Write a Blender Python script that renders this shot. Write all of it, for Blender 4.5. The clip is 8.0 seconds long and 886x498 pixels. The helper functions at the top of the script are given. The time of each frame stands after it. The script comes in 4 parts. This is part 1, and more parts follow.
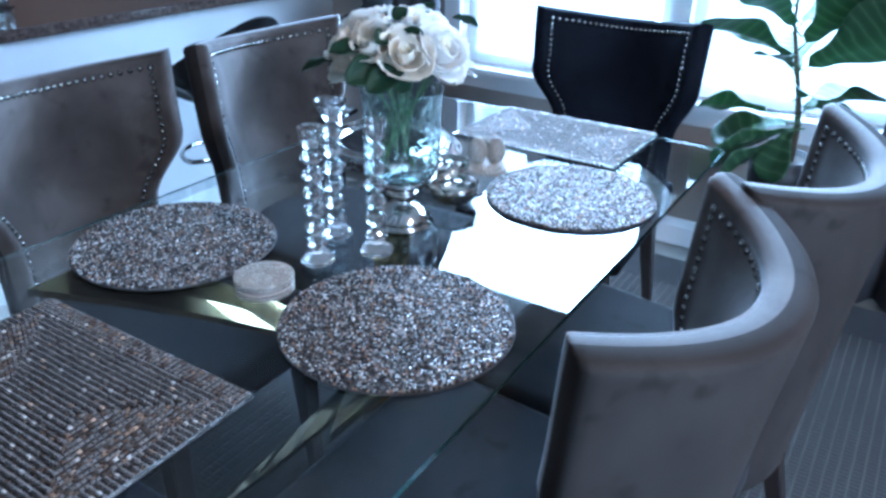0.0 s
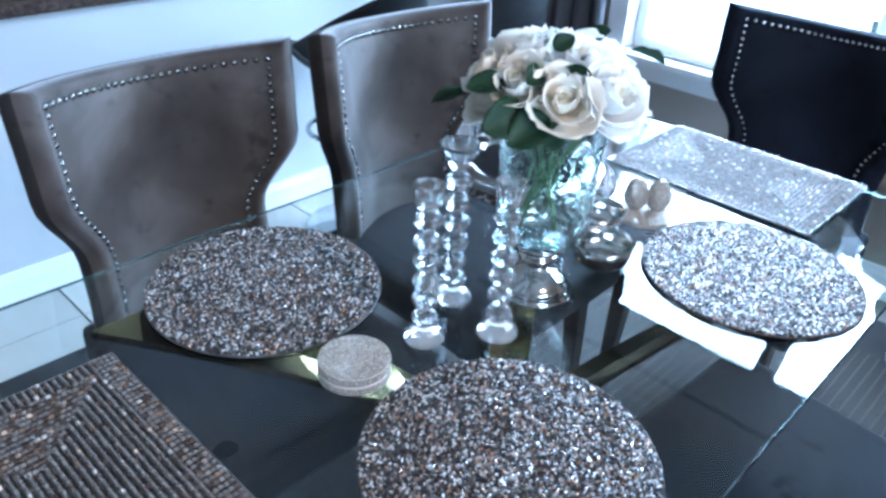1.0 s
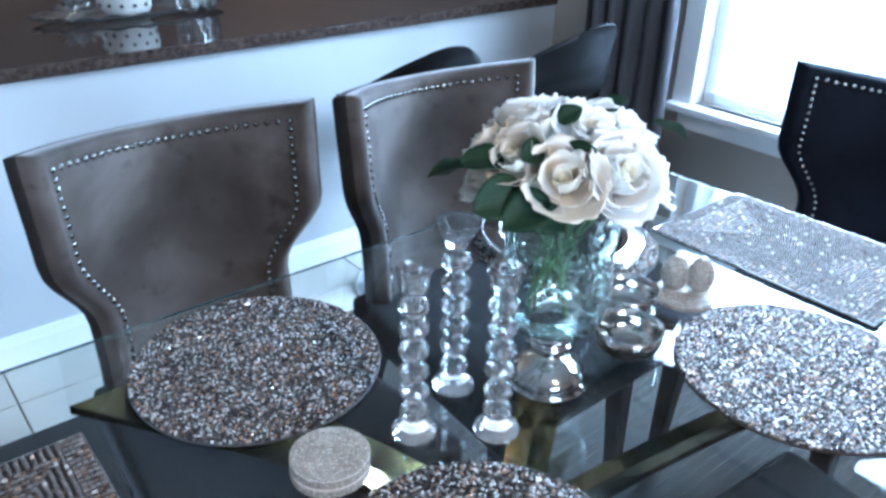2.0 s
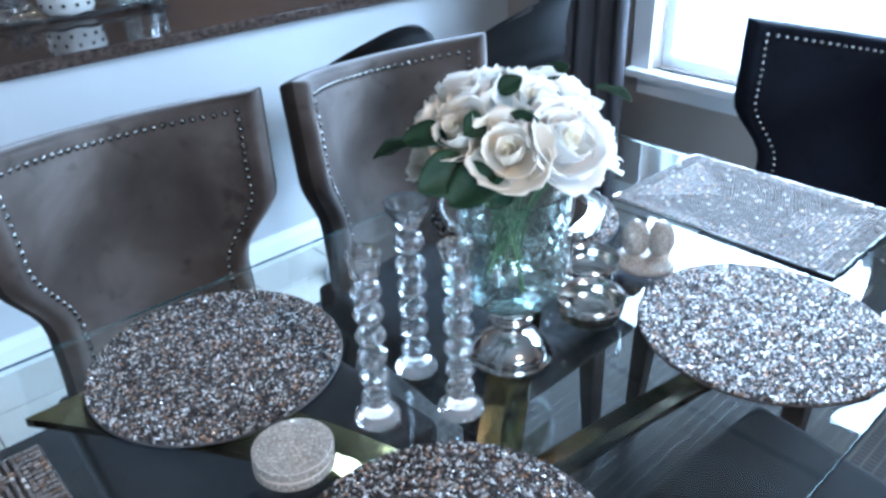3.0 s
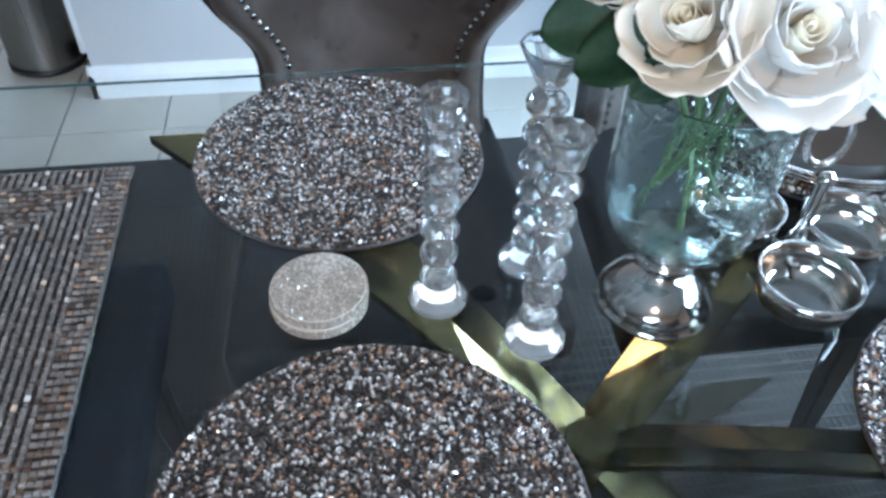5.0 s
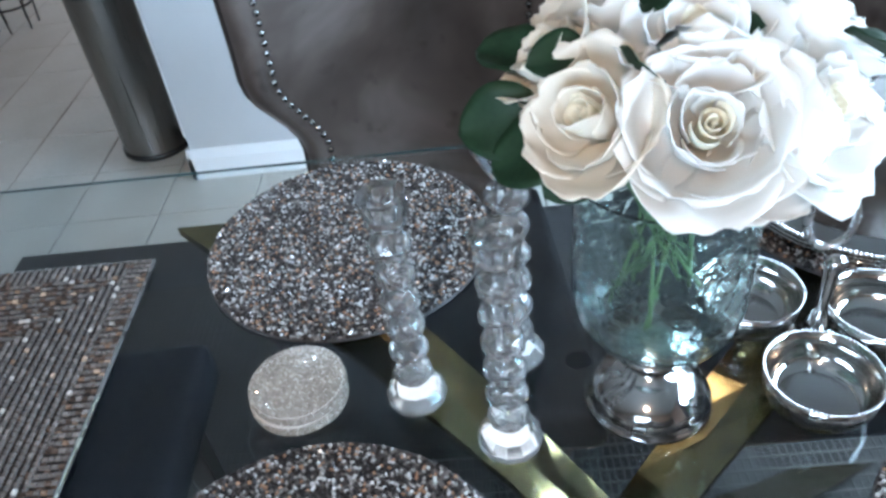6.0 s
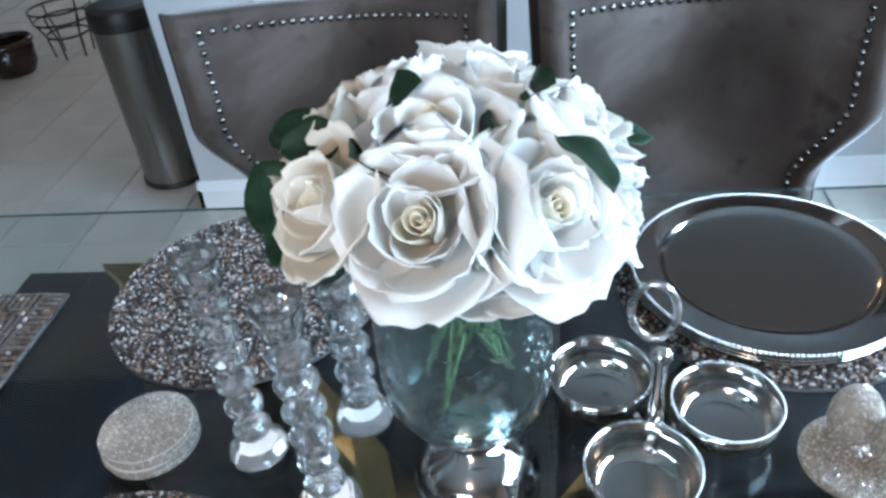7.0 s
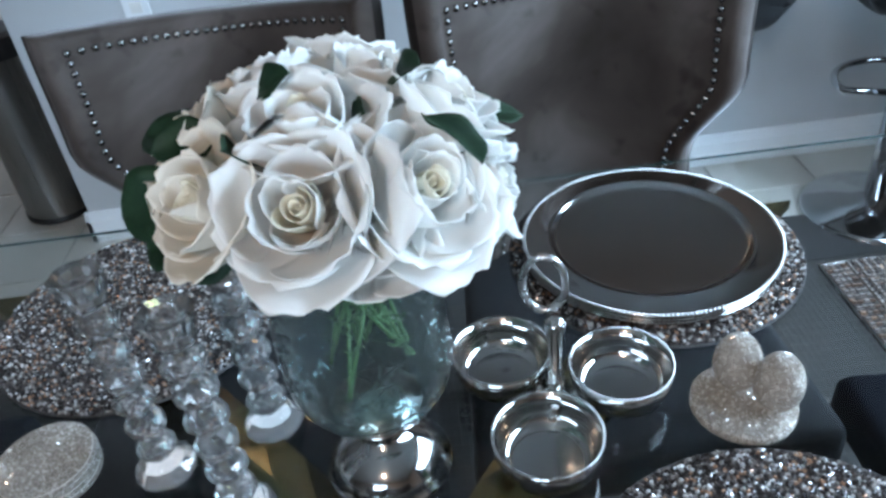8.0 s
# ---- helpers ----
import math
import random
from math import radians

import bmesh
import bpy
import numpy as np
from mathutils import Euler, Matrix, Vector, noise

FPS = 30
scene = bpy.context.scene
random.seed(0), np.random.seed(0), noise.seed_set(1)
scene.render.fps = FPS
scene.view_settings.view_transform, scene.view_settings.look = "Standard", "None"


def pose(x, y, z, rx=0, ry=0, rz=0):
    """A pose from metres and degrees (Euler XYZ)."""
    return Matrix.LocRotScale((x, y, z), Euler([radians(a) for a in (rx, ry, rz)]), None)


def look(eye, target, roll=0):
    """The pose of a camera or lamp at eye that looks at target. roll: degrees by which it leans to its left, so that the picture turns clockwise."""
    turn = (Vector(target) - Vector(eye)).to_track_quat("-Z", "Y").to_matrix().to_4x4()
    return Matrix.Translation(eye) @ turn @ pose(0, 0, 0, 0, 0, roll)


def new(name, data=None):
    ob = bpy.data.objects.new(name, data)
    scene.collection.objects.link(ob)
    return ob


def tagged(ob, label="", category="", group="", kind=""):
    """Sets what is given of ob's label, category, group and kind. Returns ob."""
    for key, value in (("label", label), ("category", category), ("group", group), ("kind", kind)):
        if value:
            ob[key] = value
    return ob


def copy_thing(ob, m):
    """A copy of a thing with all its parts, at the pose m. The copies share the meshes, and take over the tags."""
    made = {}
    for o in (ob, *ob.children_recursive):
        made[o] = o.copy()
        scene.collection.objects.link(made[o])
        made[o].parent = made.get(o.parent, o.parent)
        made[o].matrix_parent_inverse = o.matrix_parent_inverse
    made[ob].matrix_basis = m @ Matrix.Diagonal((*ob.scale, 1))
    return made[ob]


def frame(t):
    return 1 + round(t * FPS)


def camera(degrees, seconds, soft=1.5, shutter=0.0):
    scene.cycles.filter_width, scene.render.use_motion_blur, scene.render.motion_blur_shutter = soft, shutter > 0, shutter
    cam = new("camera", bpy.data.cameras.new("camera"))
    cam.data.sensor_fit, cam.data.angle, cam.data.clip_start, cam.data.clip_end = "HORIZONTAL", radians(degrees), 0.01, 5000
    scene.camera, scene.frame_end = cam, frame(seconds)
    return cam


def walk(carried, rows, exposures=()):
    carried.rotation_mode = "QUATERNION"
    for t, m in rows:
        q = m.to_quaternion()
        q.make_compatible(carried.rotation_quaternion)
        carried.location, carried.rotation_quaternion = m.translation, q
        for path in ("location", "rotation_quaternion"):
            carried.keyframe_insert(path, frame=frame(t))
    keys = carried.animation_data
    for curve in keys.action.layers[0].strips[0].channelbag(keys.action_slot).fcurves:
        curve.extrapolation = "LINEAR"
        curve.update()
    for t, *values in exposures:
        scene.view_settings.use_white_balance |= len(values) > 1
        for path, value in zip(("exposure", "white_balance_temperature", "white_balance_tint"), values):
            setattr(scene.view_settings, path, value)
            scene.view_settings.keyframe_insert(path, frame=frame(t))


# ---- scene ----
cam = camera(60.42, 8.0, 3.0)
PATH = [
    (0, (0.8728, -1.1594, 1.4149), (0.3958, -0.4036, 0.9663), 1.01),
    (0.5, (0.7207, -1.0264, 1.4333), (0.2015, -0.3246, 0.9456), -0.05),
    (1, (0.6536, -0.8856, 1.4650), (0.0692, -0.2570, 0.9518), 2.99),
    (1.5, (0.6395, -0.7730, 1.4790), (-0.0175, -0.2030, 0.9856), 2.75),
    (1.7, (0.6441, -0.7445, 1.4736), (-0.0364, -0.1815, 1.0047), 2.07),
    (2.8, (0.6765, -0.6895, 1.4629), (0.0178, -0.1042, 0.9901), -1.67),
    (3, (0.6702, -0.6826, 1.4579), (0.0155, -0.1041, 0.9715), -2.06),
    (3.5, (0.6344, -0.6804, 1.4083), (-0.0216, -0.1652, 0.8568), -2.36),
    (4, (0.5832, -0.6257, 1.3647), (-0.0674, -0.2380, 0.7117), -1.39),
    (4.2, (0.5531, -0.5843, 1.3640), (-0.0940, -0.2276, 0.6903), 0.13),
    (5.3, (0.5699, -0.2561, 1.3722), (-0.1709, -0.2536, 0.7004), -3.19),
    (5.5, (0.5627, -0.2393, 1.3780), (-0.1926, -0.2933, 0.7250), -7.30),
    (6, (0.5420, -0.1588, 1.3776), (-0.2357, -0.2006, 0.7505), -7.37),
    (6.5, (0.5321, -0.0242, 1.3814), (-0.2440, -0.1417, 0.7619), -4.53),
    (7, (0.5299, 0.0604, 1.3894), (-0.2760, -0.0555, 0.8088), -6.33),
    (7.5, (0.5287, 0.1039, 1.3905), (-0.2963, 0.0829, 0.8258), -6.40),
    (8, (0.5502, 0.0779, 1.3789), (-0.2633, 0.0796, 0.7973), -7.07),
]
walk(cam, [(t, look(e, g, r)) for t, e, g, r in PATH], [(0.0, 0.40, 4850, 10), (0.5, 0.80, 4950, 10), (1.0, 0.76, 5150, 10), (3.0, 0.62, 5350, 10), (4.2, 0.66, 5520, 10), (5.5, 0.46, 5850, 10), (6.5, 0.42, 5850, 10), (7.5, -0.16, 5880, 10), (8.0, -0.25, 5880, 10)])

# ---------------------------------------------------------------- world, sun, large lights
SKY = bpy.data.worlds.new("sky")
scene.world = SKY
SKY.use_nodes = True
_nt = SKY.node_tree
_sky = _nt.nodes.new("ShaderNodeTexSky")
_sky.sky_type, _sky.sun_disc = "NISHITA", False
_sky.sun_elevation, _sky.sun_rotation = radians(38), radians(150)
_nt.links.new(_sky.outputs[0], _nt.nodes["Background"].inputs[0])
_nt.nodes["Background"].inputs[1].default_value = 0.12


def area_lamp(name, m, sx, sy, watts, colour, spread=180):
    d = bpy.data.lights.new(name, "AREA")
    d.shape, d.size, d.size_y, d.energy, d.color = "RECTANGLE", sx, sy, watts, colour
    d.spread = radians(spread)
    ob = new(name, d)
    ob.matrix_world = m
    return ob


# daylight in the two window openings, just outside the blinds
for _x in (-0.44, 0.50):
    area_lamp("window_daylight", look((_x, 1.99, 1.32), (_x, 0.0, -0.30)), 0.86, 1.36, 80, (0.64, 0.84, 1.0), 140)
# daylight added in an unseen glass door behind the walk, to light the table
area_lamp("unseen_door_light", look((3.14, -1.10, 1.10), (0.0, -0.4, -0.5)), 1.30, 2.0, 58, (0.68, 0.86, 1.0), 130)
# daylight added in an unseen kitchen window to brighten the kitchen floor
area_lamp("kitchen_fill_light", look((-7.14, -2.8, 1.55), (-3.6, -1.6, -0.6)), 1.10, 0.90, 32, (0.70, 0.87, 1.0), 140)
# warm recessed ceiling lamps over the kitchen
for _y in (0.75, -0.35, -1.45):
    area_lamp("ceiling_lamp_light", look((-4.2, _y, 2.488), (-4.2, _y, 0.0)), 0.07, 0.07, 4.0, (1.0, 0.52, 0.22))
# warm lamp of the living space, behind the walk
area_lamp("living_lamp_light", look((1.75, -0.45, 2.40), (1.75, -0.45, 0.0)), 0.13, 0.13, 24, (1.0, 0.72, 0.49))


# ---------------------------------------------------------------- materials
def shader(name):
    m = bpy.data.materials.new(name)
    m.use_nodes = True
    nt = m.node_tree
    return m, nt, nt.nodes["Principled BSDF"]


def node(nt, kind, **sets):
    n = nt.nodes.new(kind)
    for k, v in sets.items():
        n.inputs[k.replace("_", " ")].default_value = v
    return n


def coords(nt, scale=(1, 1, 1)):
    c = nt.nodes.new("ShaderNodeTexCoord")
    mp = nt.nodes.new("ShaderNodeMapping")
    mp.inputs["Scale"].default_value = scale
    nt.links.new(c.outputs["Object"], mp.inputs[0])
    return mp.outputs[0]


def ramp(nt, fac, stops):
    r = nt.nodes.new("ShaderNodeValToRGB")
    nt.links.new(fac, r.inputs[0])
    els = r.color_ramp.elements
    for i, (p, c) in enumerate(stops):
        e = els[i] if i < 2 else els.new(p)
        e.position, e.color = p, (*c, 1)
    return r.outputs[0]


def bump(nt, b, height, strength, distance):
    n = node(nt, "ShaderNodeBump", Strength=strength, Distance=distance)
    nt.links.new(height, n.inputs["Height"])
    nt.links.new(n.outputs[0], b.inputs["Normal"])


def plain(name, lo, hi, rough=0.5, metal=0.0, scale=6.0, fine=120.0, relief=0.0, spec=0.5):
    """Two-scale noise between two near colours, with fine relief."""
    m, nt, b = shader(name)
    v = coords(nt)
    big = node(nt, "ShaderNodeTexNoise", Scale=scale, Detail=5.0)
    small = node(nt, "ShaderNodeTexNoise", Scale=fine, Detail=3.0)
    nt.links.new(v, big.inputs[0]), nt.links.new(v, small.inputs[0])
    mix = nt.nodes.new("ShaderNodeMath")
    mix.operation = "MULTIPLY_ADD"
    mix.inputs[1].default_value = 0.35
    nt.links.new(small.outputs[0], mix.inputs[0])
    sc = nt.nodes.new("ShaderNodeMath")
    sc.operation = "MULTIPLY"
    sc.inputs[1].default_value = 0.65
    nt.links.new(big.outputs[0], sc.inputs[0])
    nt.links.new(sc.outputs[0], mix.inputs[2])
    nt.links.new(ramp(nt, mix.outputs[0], [(0.32, lo), (0.68, hi)]), b.inputs["Base Color"])
    b.inputs["Roughness"].default_value, b.inputs["Metallic"].default_value = rough, metal
    b.inputs["Specular IOR Level"].default_value = spec
    if relief:
        bump(nt, b, small.outputs[0], 0.5, relief)
    return m


def velvet(name, lo, mid, hi, sheen, tint, spec=0.2):
    """Crushed velvet: cloudy nap with darker rubbed spots and a strong sheen."""
    m, nt, b = shader(name)
    v = coords(nt)
    nap = node(nt, "ShaderNodeTexNoise", Scale=3.4, Detail=4.5, Distortion=0.6)
    spot = node(nt, "ShaderNodeTexNoise", Scale=19.0, Detail=2.0)
    fine = node(nt, "ShaderNodeTexNoise", Scale=900.0, Detail=1.0)
    for n in (nap, spot, fine):
        nt.links.new(v, n.inputs[0])
    base = ramp(nt, nap.outputs[0], [(0.3, lo), (0.5, mid), (0.72, hi)])
    dark = ramp(nt, spot.outputs[0], [(0.26, (0.45, 0.40, 0.37)), (0.39, (1, 1, 1))])
    mx = nt.nodes.new("ShaderNodeMix")
    mx.data_type, mx.blend_type = "RGBA", "MULTIPLY"
    mx.inputs["Factor"].default_value = 0.8
    nt.links.new(base, mx.inputs["A"]), nt.links.new(dark, mx.inputs["B"])
    nt.links.new(mx.outputs["Result"], b.inputs["Base Color"])
    b.inputs["Roughness"].default_value = 0.62
    b.inputs["Specular IOR Level"].default_value = spec
    b.inputs["Sheen Weight"].default_value, b.inputs["Sheen Roughness"].default_value = sheen, 0.35
    b.inputs["Sheen Tint"].default_value = (*tint, 1)
    bump(nt, b, fine.outputs[0], 0.25, 0.001)
    return m


def clear_glass(name, colour, rough=0.0, ior=1.5, relief=0.0, scale=60.0):
    m, nt, b = shader(name)
    b.inputs["Base Color"].default_value = (*colour, 1)
    b.inputs["Transmission Weight"].default_value, b.inputs["Roughness"].default_value = 1.0, rough
    b.inputs["IOR"].default_value = ior
    if relief:
        vo = nt.nodes.new("ShaderNodeTexVoronoi")
        vo.feature = "DISTANCE_TO_EDGE"
        vo.inputs["Scale"].default_value = scale
        nt.links.new(coords(nt), vo.inputs[0])
        bump(nt, b, ramp(nt, vo.outputs[0], [(0.0, (0, 0, 0)), (0.12, (1, 1, 1))]), 0.7, relief)
    return m


def metal(name, colour, rough, scale=40.0, relief=0.0):
    m, nt, b = shader(name)
    n = node(nt, "ShaderNodeTexNoise", Scale=scale, Detail=4.0)
    nt.links.new(coords(nt), n.inputs[0])
    b.inputs["Base Color"].default_value = (*colour, 1)
    b.inputs["Metallic"].default_value = 1.0
    r = node(nt, "ShaderNodeMapRange", To_Min=rough * 0.6, To_Max=rough * 1.5)
    nt.links.new(n.outputs[0], r.inputs[0])
    nt.links.new(r.outputs[0], b.inputs["Roughness"])
    if relief:
        bump(nt, b, n.outputs[0], 0.4, relief)
    return m


def beads(name, stops, rough=0.18, metallic=0.55, spec=0.5):
    """Every bead takes its own colour from the ramp."""
    m, nt, b = shader(name)
    g = nt.nodes.new("ShaderNodeNewGeometry")
    r = ramp(nt, g.outputs["Random Per Island"], stops)
    nt.nodes[-1].color_ramp.interpolation = "CONSTANT"
    nt.links.new(r, b.inputs["Base Color"])
    b.inputs["Roughness"].default_value, b.inputs["Metallic"].default_value = rough, metallic
    b.inputs["Specular IOR Level"].default_value = spec
    return m


WALL_PAINT = plain("white_wall_paint", (0.50, 0.51, 0.52), (0.56, 0.57, 0.58), 0.55, 0, 1.5, 260, 0.0006)
TAUPE_PAINT = plain("taupe_wall_paint", (0.36, 0.31, 0.27), (0.41, 0.35, 0.31), 0.6, 0, 1.5, 260, 0.0006)
TRIM_PAINT = plain("white_trim_paint", (0.78, 0.79, 0.80), (0.84, 0.85, 0.86), 0.35, 0, 4, 200)
CEILING_PAINT = plain("ceiling_paint", (0.58, 0.595, 0.60), (0.64, 0.655, 0.66), 0.8, 0, 2, 90, 0.002)
TILE = plain("beige_ceramic_tile", (0.50, 0.47, 0.42), (0.62, 0.59, 0.54), 0.28, 0, 3.5, 60, 0.0004)
GROUT = plain("grey_grout", (0.16, 0.15, 0.14), (0.22, 0.21, 0.19), 0.9, 0, 12, 200, 0.001)
GRANITE = plain("brown_granite", (0.014, 0.010, 0.009), (0.12, 0.085, 0.072), 0.05, 0, 55, 160)
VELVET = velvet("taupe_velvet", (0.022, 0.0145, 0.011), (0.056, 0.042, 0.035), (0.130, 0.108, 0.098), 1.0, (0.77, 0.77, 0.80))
# the same taupe velvet, darkened: shade on the rear faces put into the colour
SHADED_BACK_VELVET = velvet("shaded_taupe_velvet", (0.018, 0.015, 0.013), (0.026, 0.021, 0.019), (0.038, 0.031, 0.028), 0.06, (0.8, 0.8, 0.82), 0.08)
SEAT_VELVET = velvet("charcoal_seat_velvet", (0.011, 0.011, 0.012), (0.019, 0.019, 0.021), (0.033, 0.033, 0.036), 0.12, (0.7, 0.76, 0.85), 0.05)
NAVY_VELVET = velvet("black_navy_velvet", (0.004, 0.004, 0.007), (0.007, 0.008, 0.012), (0.011, 0.012, 0.019), 0.03, (0.4, 0.45, 0.6), 0.04)
DARK_WOOD = plain("espresso_wood", (0.012, 0.008, 0.007), (0.03, 0.02, 0.016), 0.3, 0, 9, 90)
NICKEL = metal("polished_nickel", (0.21, 0.20, 0.19), 0.20)
EDGE_SILVER = metal("silver_edging", (0.60, 0.59, 0.58), 0.25)
CHROME = metal("chrome", (0.56, 0.56, 0.57), 0.08)
BEAD_SILVER = metal("beaded_silver", (0.36, 0.35, 0.34), 0.22, 30)
SILVER = metal("polished_silver", (0.57, 0.56, 0.545), 0.11, 30)
STEEL = metal("brushed_steel", (0.25, 0.232, 0.215), 0.30, 1.0)
for _l in [l for l in STEEL.node_tree.links if l.to_node.type == "MAPPING"]:
    _l.to_node.inputs["Scale"].default_value = (260, 260, 3)
GOLD = metal("polished_gold", (0.235, 0.188, 0.092), 0.13, 14)
TABLE_GLASS = clear_glass("table_glass", (0.94, 0.975, 0.97), 0.0, 1.34)


def edge_glass():
    """Polished green glass edge: partly see-through, partly glowing teal with the light inside the sheet."""
    m, nt, b = shader("green_glass_edge")
    b.inputs["Base Color"].default_value = (0.20, 0.52, 0.54, 1)
    b.inputs["Roughness"].default_value = 0.1
    t = node(nt, "ShaderNodeBsdfTransparent", Color=(0.90, 0.98, 0.975, 1))
    mx = nt.nodes.new("ShaderNodeMixShader")
    mx.inputs[0].default_value = 0.90
    nt.links.new(b.outputs[0], mx.inputs[1]), nt.links.new(t.outputs[0], mx.inputs[2])
    nt.links.new(mx.outputs[0], nt.nodes["Material Output"].inputs[0])
    return m


EDGE_GLASS = edge_glass()
CRYSTAL = clear_glass("crystal", (0.98, 0.99, 1.0), 0.0, 1.57)
CRYSTAL.node_tree.nodes["Principled BSDF"].inputs["Transmission Weight"].default_value = 0.95
VASE_GLASS = clear_glass("crackle_glass", (0.88, 0.978, 0.97), 0.006, 1.27, 0.00045, 55)
VASE_GLASS.node_tree.nodes["Principled BSDF"].inputs["Transmission Weight"].default_value = 0.995
PANE_GLASS = clear_glass("window_glass", (0.97, 0.99, 0.99))
FAR_GLASS = clear_glass("clear_glass", (0.95, 0.97, 0.97))
BLACK_LEATHER = plain("black_leather", (0.005, 0.005, 0.006), (0.010, 0.010, 0.011), 0.45, 0, 12, 260, 0.0008)
BLACK_PLASTIC = plain("black_plastic", (0.008, 0.008, 0.008), (0.016, 0.015, 0.015), 0.4, 0, 12, 160)
DRAPE = plain("charcoal_drape", (0.045, 0.042, 0.048), (0.085, 0.08, 0.09), 0.75, 0, 5, 500, 0.0008)
POT_BLACK = plain("black_pot_glaze", (0.006, 0.006, 0.008), (0.016, 0.015, 0.017), 0.5, 0, 10, 90)
CERAMIC = plain("white_ceramic", (0.74, 0.72, 0.69), (0.82, 0.80, 0.77), 0.2, 0, 8, 80)
FELT = plain("grey_mat_backing", (0.05, 0.048, 0.050), (0.08, 0.077, 0.078), 0.9, 0, 30, 400, 0.0006)


def translucent_slat():
    m, nt, b = shader("white_blind_vinyl")
    b.inputs["Base Color"].default_value = (0.86, 0.87, 0.88, 1)
    b.inputs["Roughness"].default_value = 0.5
    t = node(nt, "ShaderNodeBsdfTranslucent", Color=(0.85, 0.88, 0.92, 1))
    mx = nt.nodes.new("ShaderNodeMixShader")
    mx.inputs[0].default_value = 0.55
    nt.links.new(b.outputs[0], mx.inputs[1]), nt.links.new(t.outputs[0], mx.inputs[2])
    nt.links.new(mx.outputs[0], nt.nodes["Material Output"].inputs[0])
    return m


BLIND = translucent_slat()


def rug_material():
    """Charcoal flat weave with a fine lighter grid."""
    m, nt, b = shader("charcoal_woven_rug")
    v = coords(nt)
    parts = []
    for axis, pitch in (("X", 0.030), ("Y", 0.016)):
        w = nt.nodes.new("ShaderNodeTexWave")
        w.bands_direction = axis
        w.inputs["Scale"].default_value = 0.314159 / pitch
        w.inputs["Distortion"].default_value, w.inputs["Detail"].default_value = 0.25, 2.0
        nt.links.new(v, w.inputs[0])
        parts.append(ramp(nt, w.outputs[0], [(0.86, (0, 0, 0)), (0.99, (1, 1, 1))]))
    mx = nt.nodes.new("ShaderNodeMath")
    mx.operation = "MAXIMUM"
    nt.links.new(parts[0], mx.inputs[0]), nt.links.new(parts[1], mx.inputs[1])
    n = node(nt, "ShaderNodeTexNoise", Scale=4.0, Detail=6.0)
    nt.links.new(v, n.inputs[0])
    mu = nt.nodes.new("ShaderNodeMath")
    mu.operation = "MULTIPLY"
    nt.links.new(mx.outputs[0], mu.inputs[0]), nt.links.new(n.outputs[0], mu.inputs[1])
    nt.links.new(ramp(nt, mu.outputs[0], [(0.0, (0.022, 0.0195, 0.0182)), (0.7, (0.078, 0.070, 0.064))]), b.inputs["Base Color"])
    b.inputs["Roughness"].default_value = 0.95
    bump(nt, b, mx.outputs[0], 0.8, 0.002)
    return m


RUG = rug_material()


# ---------------------------------------------------------------- mesh helpers
def part(name, bm, material, parent=None, label="", smooth=False, turn=None):
    """Links a bmesh as one mesh object, under a thing or a part where one is given."""
    me = bpy.data.meshes.new(name)
    bm.to_mesh(me)
    bm.free()
    for x in material if isinstance(material, (list, tuple)) else (material,):
        me.materials.append(x)
    if smooth:
        me.shade_smooth()
    ob = new(name, me)
    if parent is not None:
        ob.parent = parent
    if turn is not None:
        ob.matrix_basis = turn
    return tagged(ob, label)


def thing(name, m, label, category, group="", kind=""):
    ob = new(name)
    ob.empty_display_size = 0.05
    ob.matrix_basis = m
    return tagged(ob, label, category, group, kind)


def box(c, s, bevel=0.0, bm=None, turn=None, segs=2):
    bm = bm or bmesh.new()
    m = Matrix.Translation(c) @ (turn or Matrix()) @ Matrix.Diagonal((*s, 1))
    made = bmesh.ops.create_cube(bm, size=1, matrix=m)["verts"]
    if bevel:
        es = list({e for v in made for e in v.link_edges})
        bmesh.ops.bevel(bm, geom=es, offset=bevel, segments=segs, profile=0.7, affect="EDGES")
    return bm


def lathe(profile, segs=32, c=(0, 0, 0), bm=None, turn=None, facet=0.0):
    """Turns (radius, height) pairs round the z axis; radius 0 closes an end."""
    bm = bm or bmesh.new()
    m = Matrix.Translation(c) @ (turn or Matrix())
    rings = []
    for r, z in profile:
        if r < 1e-6:
            rings.append([bm.verts.new(m @ Vector((0, 0, z)))])
        else:
            rings.append([bm.verts.new(m @ Vector((r * math.cos(math.tau * k / segs), r * math.sin(math.tau * k / segs), z))) for k in range(segs)])
    for a, b in zip(rings, rings[1:]):
        for k in range(segs):
            j = (k + 1) % segs
            if len(a) == 1 and len(b) > 1:
                bm.faces.new((a[0], b[j], b[k]))
            elif len(b) == 1 and len(a) > 1:
                bm.faces.new((a[k], a[j], b[0]))
            elif len(a) > 1:
                bm.faces.new((a[k], a[j], b[j], b[k]))
    bmesh.ops.recalc_face_normals(bm, faces=bm.faces)
    return bm


